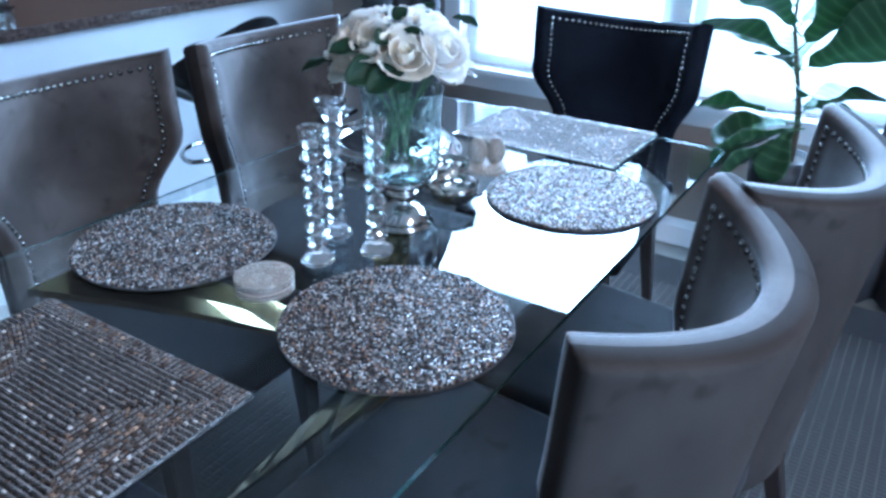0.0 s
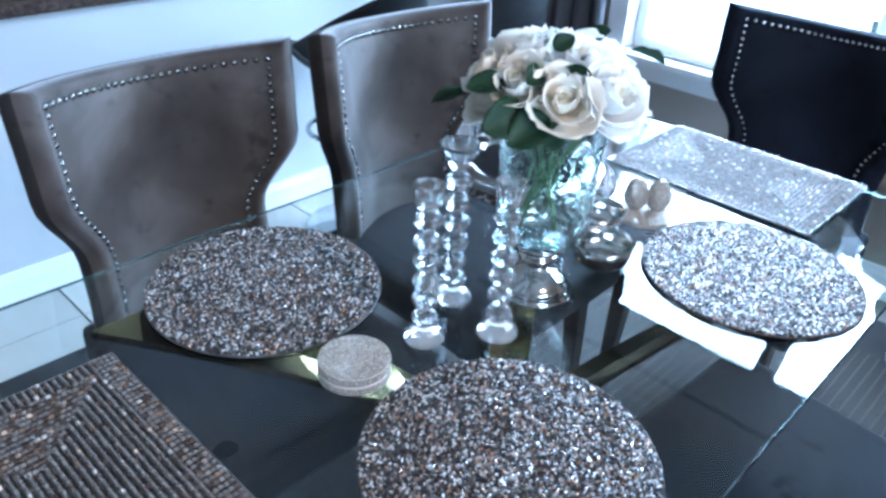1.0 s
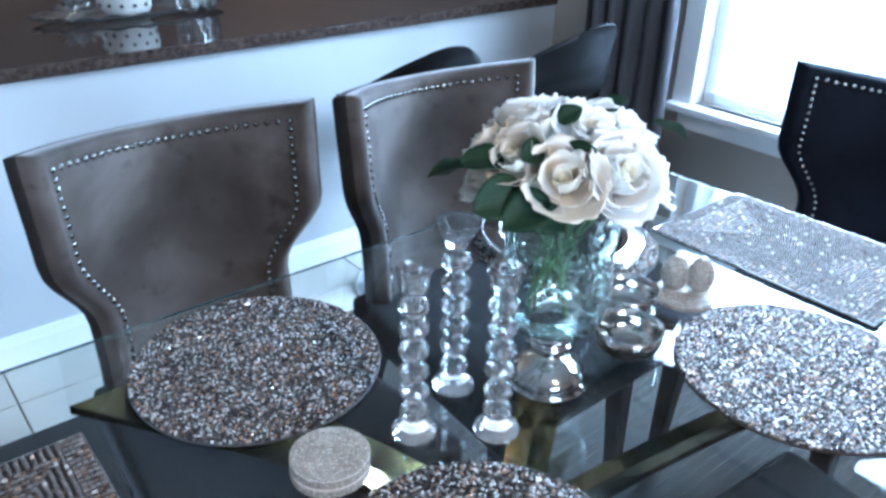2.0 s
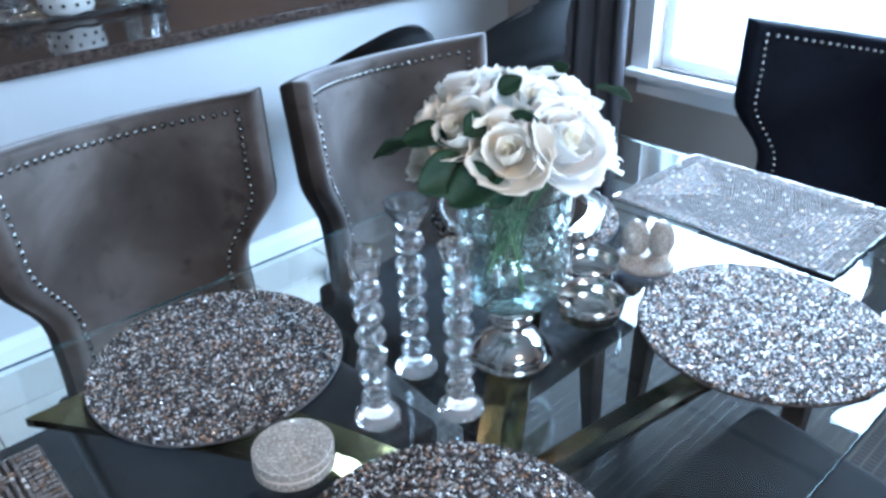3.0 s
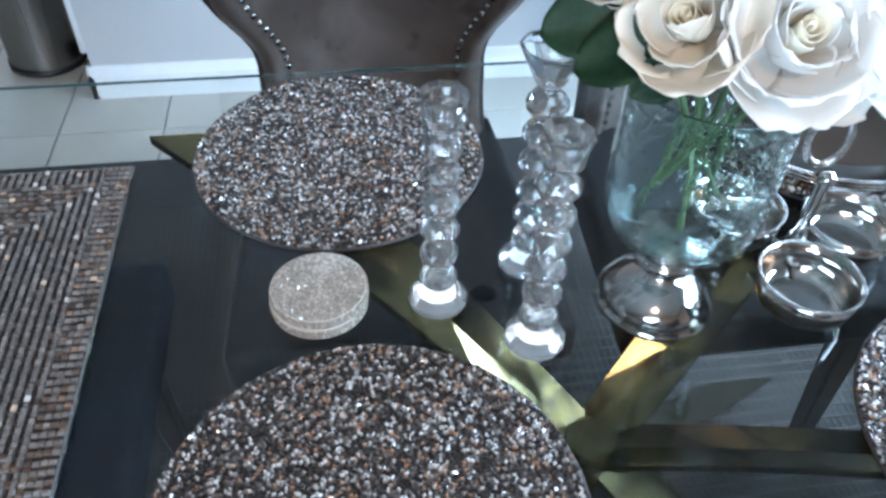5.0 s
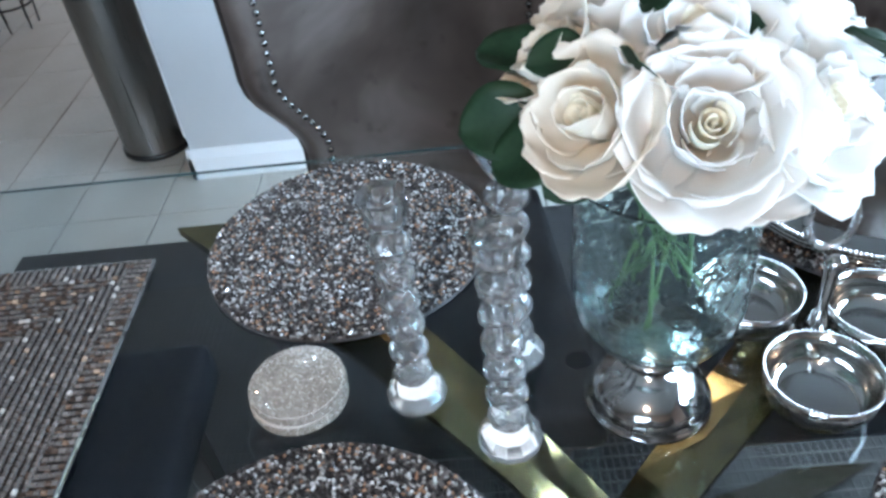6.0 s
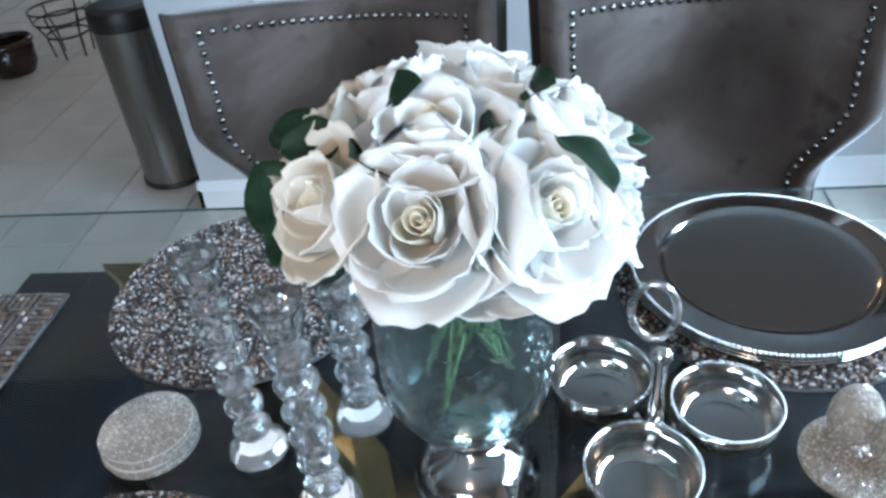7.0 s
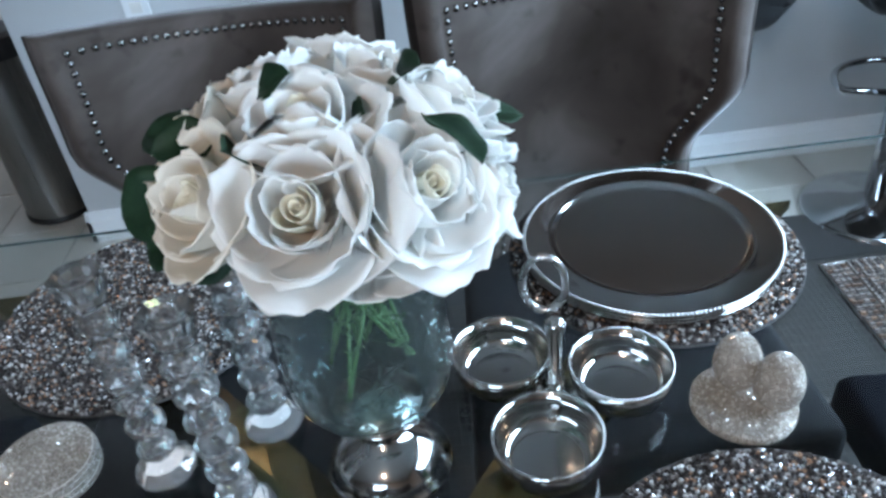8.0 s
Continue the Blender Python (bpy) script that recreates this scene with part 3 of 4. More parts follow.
def striped_mat_rows():
    """Rows of bugle beads: cross stripes in the border, mitred stripes inside that run along the near side."""
    light, dark, copper = [], [], []
    W2, D2, border, pitch = 0.230, 0.160, 0.030, 0.0098
    # warm: share of beads coloured copper in place of lamp reflections
    def add(x, y, yaw, i, warm):
        row = (x + rng.normal(0, 0.0002), y + rng.normal(0, 0.0002), 0.0062 + (0.0016 if i % 2 == 0 else 0) + rng.normal(0, 0.0002), yaw,
               rng.normal(0, 0.06), rng.normal(0, 0.07), 0.0068, 0.0052 if i % 2 == 0 else 0.0040, 0.003)
        (copper if rng.random() < warm else light if i % 2 == 0 else dark).append(row)
    step = 0.0072
    # border: short stripes across the edge
    for s in (-1, 1):
        n = int(2 * W2 / (pitch / 2))
        for i in range(n):
            x = -W2 + (i + 0.5) * pitch / 2
            for d in np.arange(0.004, border, step):
                add(x, s * (D2 - d), math.pi / 2, i, 0.32)
        n = int(2 * (D2 - border) / (pitch / 2))
        for i in range(n):
            y = -D2 + border + (i + 0.5) * pitch / 2
            for d in np.arange(0.004, border, step):
                add(s * (W2 - d), y, 0, i, 0.04)
    # inside: concentric mitred stripes
    i, w, d = 0, W2 - border - 0.003, D2 - border - 0.003
    while d > 0.002:
        for x in np.arange(-w, w, step):
            for s in (-1, 1):
                add(x, s * d, 0, i, 0.03)
        for y in np.arange(-d, d, step):
            for s in (-1, 1):
                add(s * w, y, math.pi / 2, i, 0.40)
        i += 1
        w -= pitch / 2
        d -= pitch / 2
    for x in np.arange(-w, w, step):
        add(x, 0.0, 0, 0, 0.03)
    return light, dark, copper


_light, _dark, _tinted = striped_mat_rows()
STRIPES = [bead_mesh("silver_stripes", _light, LIGHT_BEADS), bead_mesh("black_stripes", _dark, DARK_BEADS), bead_mesh("lamp_tinted_stripes", _tinted, LAMP_TINT_BEADS)]


def striped_mat(m, label):
    t = thing("rectangular_placemat", m, label, "placemat", "rectangular placemats at the table ends")
    part("backing", box((0, 0, 0.0026), (0.462, 0.322, 0.004), 0.001), FELT, t)
    for me in STRIPES:
        o = new(me.name, me)
        o.parent = t
        tagged(o, "", "", "", "stuff")
    bm = bmesh.new()
    c = [(-0.2305, -0.1605), (0.2305, -0.1605), (0.2305, 0.1605), (-0.2305, 0.1605)]
    for a, b in zip(c, c[1:] + c[:1]):
        tube([(*a, 0.0052), (*b, 0.0052)], 0.0022, 6, False, bm)
    part("piped_edge", bm, EDGE_SILVER, t, "silver beaded edge")
    return t


striped_mat(pose(-0.022, -0.748, TOP), "rectangular silver and black striped beaded placemat, copper reflections coloured in")
striped_mat(pose(0.057, 0.702, TOP, 0, 0, 180), "rectangular silver and black striped beaded placemat, copper reflections coloured in")

# ---------------------------------------------------------------- coasters
def coaster_rows(radius, z):
    rows, r = [], 0.0
    while r < radius:
        n = max(1, round(math.tau * r / 0.0027))
        for k in range(n):
            t = math.tau * k / n + r * 40
            rows.append((r * math.cos(t), r * math.sin(t), z, t, rng.normal(0, 0.28), rng.normal(0, 0.28), 0.0025, 0.0022, 0.0018))
        r += 0.0025
    return rows


COASTER_TOP = bead_mesh("stones", coaster_rows(0.0505, 0.0070), STONE_BEADS)
_rim = []
for k in range(130):
    t = math.tau * k / 130
    for z in (0.0028, 0.0052):
        _rim.append((0.0530 * math.cos(t), 0.0530 * math.sin(t), z, t, 0, 0, 0.0022, 0.0024, 0.0020))
COASTER_RIM = bead_mesh("rim_stones", _rim, STONE_BEADS)
for k, (dx, dy) in enumerate(((0, 0), (0.0015, -0.001), (-0.001, 0.001), (0.0006, 0.0006))):
    c = thing("coaster", pose(0.005 + dx, -0.358 + dy, TOP + 0.0071 * k, 0, 0, 40 * k) @ Matrix.Diagonal((0.95, 0.95, 0.93, 1)), "round champagne rhinestone coaster in a stack", "coaster", "stacked coasters")
    part("base", lathe([(0, 0.0004), (0.0515, 0.0004), (0.0523, 0.003), (0.0515, 0.0062), (0, 0.0064)], 48), CERAMIC, c)
    for me in ((COASTER_TOP, COASTER_RIM) if k == 3 else (COASTER_RIM,)):
        o = new(me.name, me)
        o.parent = c
        tagged(o, "", "", "", "stuff")


# ---------------------------------------------------------------- crystal candle holders
def gem(r, z, bm, squash=0.80):
    """A cut ball: two rows of facets above and below the girdle."""
    prof = [(0.34 * r, -squash * r), (0.76 * r, -0.64 * squash * r), (r, -0.14 * r), (r, 0.14 * r), (0.76 * r, 0.64 * squash * r), (0.34 * r, squash * r)]
    segs = 10
    rings = []
    for i, (q, h) in enumerate(prof):
        o = 0.5 * (i % 2)
        rings.append([bm.verts.new((q * math.cos(math.tau * (k + o) / segs), q * math.sin(math.tau * (k + o) / segs), z + h)) for k in range(segs)])
    for i, (a, b) in enumerate(zip(rings, rings[1:])):
        for k in range(segs):
            j = (k + 1) % segs
            if i % 2 == 0:
                bm.faces.new((a[k], a[j], b[k])), bm.faces.new((a[j], b[j], b[k]))
            else:
                bm.faces.new((a[k], b[j], b[k])), bm.faces.new((a[k], a[j], b[j]))
    bm.faces.new(rings[0][::-1]), bm.faces.new(rings[-1])


def candle_holder(x, y, balls, r, flare, turn, label):
    c = thing("candle_holder", pose(x, y, TOP, 0, 0, turn), label, "candle holder", "crystal candle holders")
    part("label", box((0, 0, 0.0006), (0.034, 0.034, 0.0008)), CERAMIC, c, "white paper label under the foot")
    part("foot", lathe([(0, 0.0013), (0.026, 0.0013), (0.032, 0.006), (0.031, 0.012), (0.023, 0.020), (0.012, 0.024), (0, 0.024)], 12), CRYSTAL, c).visible_shadow = False
    z = 0.0245 + 0.80 * r
    for k in range(balls):
        bm = bmesh.new()
        gem(r, 0, bm)
        part("crystal_ball", bm, CRYSTAL, c, turn=pose(0, 0, z, 0, 0, 13 * k))
        z += 2 * 0.80 * r + 0.0004
    z -= 0.80 * r
    if flare:
        prof = [(0, 0.001), (0.010, 0.001), (0.015, 0.007), (0.031, 0.038), (0.032, 0.043), (0.029, 0.043), (0.013, 0.018), (0.0, 0.016)]
    else:
        prof = [(0, 0.001), (0.012, 0.001), (0.019, 0.008), (0.020, 0.024), (0.024, 0.036), (0.022, 0.038), (0.014, 0.036), (0.012, 0.016), (0, 0.015)]
    part("cup", lathe(prof, 10, (0, 0, z)), CRYSTAL, c)
    return c


candle_holder(0.017, -0.233, 6, 0.0203, False, 0, "cut crystal candle holder of stacked faceted balls")
candle_holder(0.083, -0.142, 6, 0.0203, False, 20, "cut crystal candle holder of stacked faceted balls")
candle_holder(-0.028, -0.126, 6, 0.0213, True, 35, "cut crystal candle holder with a flared cone cup")

# ---------------------------------------------------------------- vase and roses
VX, VY = 0.042, 0.0
vase = thing("vase", pose(VX, VY, TOP), "crackled glass hurricane vase on a polished silver foot", "vase")
part("foot", lathe([(0, 0.0006), (0.060, 0.0006), (0.063, 0.003), (0.062, 0.007), (0.057, 0.010), (0.058, 0.013), (0.054, 0.022), (0.044, 0.034), (0.030, 0.043),
                    (0.021, 0.048), (0.018, 0.054), (0.021, 0.059), (0.030, 0.063), (0.034, 0.068), (0.030, 0.073), (0.024, 0.076), (0.030, 0.081), (0.040, 0.086), (0.043, 0.092), (0, 0.092)], 48),
     SILVER, vase, "polished silver pedestal foot", True)
_out = [(0.026, 0.0925), (0.048, 0.098), (0.064, 0.110), (0.073, 0.128), (0.0765, 0.150), (0.0765, 0.185), (0.0755, 0.225), (0.0765, 0.255), (0.0795, 0.272), (0.0808, 0.2785), (0.0810, 0.2795)]
_in = [(0.0806, 0.2802), (0.0798, 0.2802)] + [(r - 0.0016, z + 0.0012 * (i < 2)) for i, (r, z) in reversed(list(enumerate(_out)))]
part("bowl", lathe([(0, 0.0925)] + _out + _in[:-1] + [(0.02, 0.098), (0, 0.098)], 56), VASE_GLASS, vase, "crackled clear glass bowl", True).visible_shadow = False


def petal_material(name, lo, hi):
    m, nt, b = shader(name)
    n = node(nt, "ShaderNodeTexNoise", Scale=28.0, Detail=3.0)
    nt.links.new(coords(nt), n.inputs[0])
    nt.links.new(ramp(nt, n.outputs[0], [(0.3, lo), (0.7, hi)]), b.inputs["Base Color"])
    b.inputs["Roughness"].default_value = 0.7
    b.inputs["Specular IOR Level"].default_value = 0.25
    t = node(nt, "ShaderNodeBsdfTranslucent", Color=(0.99, 0.975, 0.94, 1))
    mx = nt.nodes.new("ShaderNodeMixShader")
    mx.inputs[0].default_value = 0.36
    nt.links.new(b.outputs[0], mx.inputs[1]), nt.links.new(t.outputs[0], mx.inputs[2])
    nt.links.new(mx.outputs[0], nt.nodes["Material Output"].inputs[0])
    return m


PETAL = petal_material("white_silk_petal", (0.95, 0.93, 0.90), (0.97, 0.965, 0.95))
HEART_PETAL = petal_material("cream_silk_petal", (0.93, 0.87, 0.70), (0.95, 0.91, 0.78))
PEACH_PETAL = petal_material("peach_silk_petal", (0.95, 0.87, 0.75), (0.96, 0.91, 0.82))
LEAF = plain("silk_leaf", (0.006, 0.020, 0.009), (0.015, 0.040, 0.017), 0.6, 0, 25, 200, 0.0005, 0.25)
STEM = plain("green_stem", (0.032, 0.075, 0.028), (0.075, 0.135, 0.06), 0.45, 0, 20, 120)


def solid(bm, t):
    bmesh.ops.recalc_face_normals(bm, faces=bm.faces)
    bmesh.ops.solidify(bm, geom=list(bm.faces), thickness=t)
    return bm


def petal_mesh(openness, height, wide, seed, silk):
    """One petal wrapped round the rose's axis, with a curled and ruffled lip."""
    r = random.Random(seed)
    bm, rows = bmesh.new(), []
    ph = r.uniform(0, 6.28)
    o = openness
    for i in range(13):
        s = i / 12
        half = wide * (0.35 + 0.65 * math.sin(math.pi * (0.10 + 0.55 * s))) * math.sqrt(max(1 - max((s - 0.55) / 0.46, 0) ** 2.6, 0.12))
        row = []
        for j in range(13):
            a = j / 6 - 1
            lip = s ** 4
            swell = math.sin(math.pi * 0.5 * min(s / 0.72, 1.0))
            rad = 0.004 + 0.006 * swell + o * 0.037 * swell + (0.06 + 0.94 * o) * (0.0135 + 0.003 * math.sin(ph * 3)) * lip - 0.003 * (1 - o) * s ** 2
            rad += (0.0022 * math.sin(3.1 * a + ph) + 0.0016 * math.sin(7.3 * a + 2 * ph)) * o * s * s
            z = height * s ** (1 + 0.45 * o) - o * 0.011 * lip * (1 - 0.3 * abs(a)) - 0.005 * o * a * a * s
            z += (0.0020 * math.sin(5.2 * a + ph) + 0.0012 * math.sin(11 * a - ph)) * (0.3 + o) * s ** 4
            t = a * half
            row.append(bm.verts.new((rad * math.cos(t), rad * math.sin(t), z)))
        rows.append(row)
    for a, b in zip(rows, rows[1:]):
        for k in range(12):
            bm.faces.new((a[k], a[k + 1], b[k + 1], b[k]))
    solid(bm, 0.0006)
    me = bpy.data.meshes.new("petal")
    bm.to_mesh(me)
    bm.free()
    me.materials.append(HEART_PETAL if o < 0.05 else silk)
    me.shade_smooth()
    return me


LAYERS = [(2, 0.03, 0.049, 1.6), (3, 0.18, 0.054, 1.5), (3, 0.46, 0.055, 1.45), (4, 0.78, 0.052, 1.25), (4, 1.04, 0.045, 1.25)]
PETALS = {silk: [[petal_mesh(o, h, w, 10 * i + k, silk) for k in range(3)] for i, (_, o, h, w) in enumerate(LAYERS)] for silk in (PETAL, PEACH_PETAL)}


def heart_mesh():
    """The tightly rolled petals at the heart of a rose: one sheet wound into a spiral."""
    bm, rows = bmesh.new(), []
    for k in range(61):
        f = k / 60
        a = f * 2.6 * math.tau
        top = 0.046 + 0.002 * math.sin(1.7 * a + 0.6) - 0.002 * (1 - f)
        row = []
        for i in range(6):
            h = i / 5
            rad = (0.0012 + 0.0090 * f) * (0.55 + 0.45 * math.sin(math.pi * min(0.15 + 0.55 * h, 0.5))) + 0.0016 * f * h ** 4
            row.append(bm.verts.new((rad * math.cos(a), rad * math.sin(a), top * (0.08 + 0.92 * h))))
        rows.append(row)
    for a, b in zip(rows, rows[1:]):
        for k in range(5):
            bm.faces.new((a[k], a[k + 1], b[k + 1], b[k]))
    solid(bm, 0.0005)
    me = bpy.data.meshes.new("heart")
    bm.to_mesh(me)
    bm.free()
    me.materials.append(HEART_PETAL)
    me.shade_smooth()
    return me


HEART_ROLL = heart_mesh()
HEART = Vector((VX + 0.003, VY + 0.004, 1.035))
_r = random.Random(5)


def rose(place, size, layers, label, silk):
    """A silk rose whose face looks away from the heart of the bunch; the stem runs down into the vase."""
    p = Vector(place)
    axis = (p - HEART).normalized()
    turn = axis.to_track_quat("Z", "Y").to_matrix().to_4x4()
    base = p - axis * 0.036 * size
    t = thing("rose", Matrix.Translation(base) @ turn @ Matrix.Rotation(_r.uniform(0, 6.28), 4, "Z"), label, "flower", "white roses in the vase")
    inv = t.matrix_basis.inverted()
    for i in range(min(layers, len(LAYERS))):
        n, o, h, w = LAYERS[i]
        for k in range(n):
            q = new("petal", PETALS[silk][i][k % 3])
            q.parent = t
            q.matrix_basis = Matrix.Rotation(math.tau * (k + 0.37 * i) / n + _r.uniform(-0.25, 0.25), 4, "Z") @ Matrix.Rotation(_r.uniform(-0.10, 0.20), 4, "Y") @ Matrix.Scale(size * _r.uniform(0.95, 1.06), 4)
    neck = Vector((VX + (p.x - VX) * 0.22, VY + (p.y - VY) * 0.22, 1.00))
    ang = _r.uniform(0, 6.28)
    foot = Vector((VX + 0.042 * math.cos(ang), VY + 0.042 * math.sin(ang), TOP + 0.122 + _r.uniform(0, 0.03)))
    pts = [base + axis * 0.004, base.lerp(neck, 0.5), neck, neck.lerp(foot, 0.5), foot]
    part("stem", tube([inv @ q for q in pts], 0.0019, 6), STEM, t, "green stem", True)
    q = new("heart", HEART_ROLL)
    q.parent = t
    q.matrix_basis = Matrix.Scale(size, 4)
    tagged(q, "cream rolled petals at the heart")
    part("calyx", lathe([(0, -0.006), (0.005, -0.003), (0.008, 0.004), (0.006, 0.010), (0, 0.011)], 10), STEM, t, "", True)
    return t


WHITE = "large open white silk rose in the glass vase"
CREAM = "small cream silk rose in the glass vase"
for place, size, layers, label in (((0.138, -0.008, 1.132), 1.04, 6, WHITE), ((0.108, -0.080, 1.130), 0.94, 6, CREAM), ((0.110, 0.074, 1.120), 1.04, 6, WHITE),
                                   ((0.084, -0.004, 1.166), 0.95, 6, WHITE), ((0.032, 0.100, 1.142), 1.00, 6, WHITE), ((0.040, -0.096, 1.144), 0.80, 6, CREAM),
                                   ((-0.042, -0.070, 1.132), 0.84, 6, CREAM), ((0.006, -0.036, 1.168), 0.78, 5, WHITE), ((0.012, 0.038, 1.168), 0.84, 5, WHITE),
                                   ((-0.054, 0.015, 1.154), 0.88, 6, WHITE), ((-0.048, 0.086, 1.112), 0.84, 6, WHITE), ((0.058, 0.122, 1.088), 0.80, 5, WHITE),
                                   ((0.124, 0.036, 1.090), 0.80, 5, WHITE), ((-0.015, -0.098, 1.104), 0.78, 6, CREAM),
                                   ((-0.022, -0.020, 1.158), 0.78, 6, WHITE),):
    rose((place[0], place[1], place[2] - 0.003), size * (1.0 if size > 0.99 else 1.06), layers if size > 0.99 else 4, label, PEACH_PETAL if label == CREAM else PETAL)


def leaf_mesh(length, wide, bend, seed, material, name="leaf", fold=0.25, wave=0.0):
    """A pointed leaf with a sunk midrib, bent along its length, along +x."""
    r = random.Random(seed)
    ph = r.uniform(0, 6)
    bm, rows = bmesh.new(), []
    for i in range(13):
        s = i / 12
        half = wide / 2 * max(math.sin(math.pi * s ** 0.85), 0.0) ** 0.62 + 0.0004
        row = []
        for a in (-1, -0.7, -0.35, 0, 0.35, 0.7, 1):
            z = bend * s * s * length + fold * abs(a) * half - 0.02 * length * (abs(a) < 0.1)
            z += wave * half * math.sin(9 * s + ph + 2 * a) * abs(a)
            row.append(bm.verts.new((s * length, a * half, z)))
        rows.append(row)
    for a, b in zip(rows, rows[1:]):
        for k in range(6):
            bm.faces.new((a[k], a[k + 1], b[k + 1], b[k]))
    solid(bm, 0.0006)
    me = bpy.data.meshes.new(name)
    bm.to_mesh(me)
    bm.free()
    me.materials.append(material)
    me.shade_smooth()
    return me


def aim(p, q, roll=0):
    """A pose at p whose x axis points to q and whose z axis leans upward."""
    x = (Vector(q) - Vector(p)).normalized()
    y = Vector((0, 0, 1)).cross(x).normalized()
    z = x.cross(y)
    m = Matrix((x, y, z)).transposed().to_4x4()
    return Matrix.Translation(p) @ m @ Matrix.Rotation(radians(roll), 4, "X")


for k, (p, q, size, roll) in enumerate((((0.060, -0.100, 1.108), (0.048, -0.168, 1.086), 0.070, -58), ((0.092, -0.086, 1.100), (0.074, -0.150, 1.070), 0.068, -40),
                                        ((0.100, -0.070, 1.090), (0.112, -0.112, 1.062), 0.046, -60), ((0.020, -0.095, 1.128), (-0.008, -0.150, 1.132), 0.056, -25),
                                        ((0.062, -0.070, 1.150), (0.072, -0.112, 1.150), 0.044, -40), ((0.104, 0.078, 1.166), (0.150, 0.122, 1.150), 0.052, -25),
                                        ((0.050, 0.073, 1.132), (0.050, 0.135, 1.108), 0.060, 20), ((-0.020, 0.110, 1.100), (-0.05, 0.165, 1.090), 0.060, 10),
                                        ((0.050, -0.035, 1.172), (0.064, -0.012, 1.192), 0.034, 40), ((0.040, 0.060, 1.170), (0.066, 0.076, 1.188), 0.034, 40),
                                        ((-0.05, -0.08, 1.095), (-0.09, -0.13, 1.085), 0.065, 0), ((-0.07, 0.05, 1.11), (-0.14, 0.07, 1.11), 0.065, 0),
                                        ((0.050, 0.020, 1.130), (0.086, 0.034, 1.172), 0.050, 50), ((0.085, -0.045, 1.135), (0.112, -0.046, 1.165), 0.046, -50))):
    o = part("rose_leaf", bmesh.new(), LEAF)
    o.data = leaf_mesh(size, size * 0.80, -0.12, k, LEAF, "rose_leaf", 0.3, 0.1)
    o.matrix_basis = aim(p, q, roll)
    tagged(o, "dark green silk leaf among the white roses", "leaf", "leaves among the roses")

# ---------------------------------------------------------------- silver charger plates
def ring_of_balls(radius, z, n, r):
    bm = bmesh.new()
    for k in range(n):
        t = math.tau * k / n
        bmesh.ops.create_icosphere(bm, subdivisions=1, radius=r, matrix=Matrix.Translation((radius * math.cos(t), radius * math.sin(t), z)))
    return bm


for k in range(3):
    p = thing("charger_plate", pose(LF[0] - 0.003 + 0.001 * k, LF[1] - 0.004, TOP + 0.0085 + 0.0058 * k), "polished silver charger plate with a beaded rim in a stack", "plate", "stacked charger plates")
    part("plate", lathe([(0, 0.0), (0.110, 0.0), (0.120, 0.001), (0.130, 0.0045), (0.160, 0.0062), (0.166, 0.0060), (0.166, 0.0085), (0.160, 0.0092), (0.1345, 0.0086), (0.1325, 0.0096), (0.1300, 0.0096),
                         (0.1275, 0.0080), (0.1235, 0.0042), (0.118, 0.0027), (0, 0.0024)], 96), SILVER, p, "", True)
    part("beaded_rim", ring_of_balls(0.1635, 0.0088, 190, 0.0026), BEAD_SILVER, p)

# ---------------------------------------------------------------- three-bowl server
server = thing("condiment_server", pose(0.003, 0.177, TOP), "polished silver server with three bowls and a ring handle", "serving dish")
for x, y in ((-0.056, -0.049), (-0.014, 0.071), (0.066, -0.021)):
    b = part("bowl", lathe([(0, 0.004), (0.034, 0.004), (0.042, 0.007), (0.049, 0.015), (0.0525, 0.028), (0.0535, 0.046), (0.0518, 0.046), (0.0508, 0.029), (0.0472, 0.0165),
                            (0.041, 0.0095), (0.034, 0.0075), (0, 0.007)], 48), SILVER, server, "", True, Matrix.Translation((x, y, 0)))
    part("beaded_rim", ring_of_balls(0.0532, 0.0465, 84, 0.0017), BEAD_SILVER, b)
    part("bowl_foot", lathe([(0, 0.0006), (0.030, 0.0006), (0.031, 0.003), (0.026, 0.0045), (0, 0.0045)], 32), SILVER, b, "", True)
part("base_boss", lathe([(0, 0.008), (0.020, 0.010), (0.024, 0.016), (0.020, 0.022), (0.012, 0.027), (0.010, 0.034), (0.013, 0.040), (0.008, 0.046), (0.006, 0.07), (0.0075, 0.112),
                         (0.010, 0.118), (0.011, 0.124), (0.007, 0.130), (0, 0.132)], 24), SILVER, server, "", True)
for a in (-138, 99, -18):
    part("bracket", tube([(0.015 * math.cos(radians(a)), 0.015 * math.sin(radians(a)), 0.016), (0.030 * math.cos(radians(a)), 0.030 * math.sin(radians(a)), 0.022)], 0.005, 8), SILVER, server, "", True)
part("ring_handle", tube([(-0.010 + 0.004 * math.cos(t), -0.008 + 0.020 * math.cos(t), 0.166 + 0.032 * math.sin(t)) for t in np.linspace(0, math.tau, 33)[:-1]], 0.0040, 8, True), EDGE_SILVER, server, "polished silver ring handle", True)


# ---------------------------------------------------------------- egg shakers on a dish
def egg_beads(n, prof):
    """Small stones spread evenly over a turned body."""
    rows = []
    g = math.pi * (3 - math.sqrt(5))
    for k in range(n):
        s = 1 - 2 * (k + 0.5) / n
        r, z = prof(s)
        t = g * k
        rows.append((r * math.cos(t), r * math.sin(t), z, t, 0, -math.asin(max(-1, min(1, s))) + math.pi / 2, 0.0022, 0.0024, 0.0016))
    return rows


def egg_profile(s):
    q = math.sqrt(max(1 - s * s, 0))
    return 0.0232 * q * (1 - 0.10 * s), 0.034 + 0.033 * s


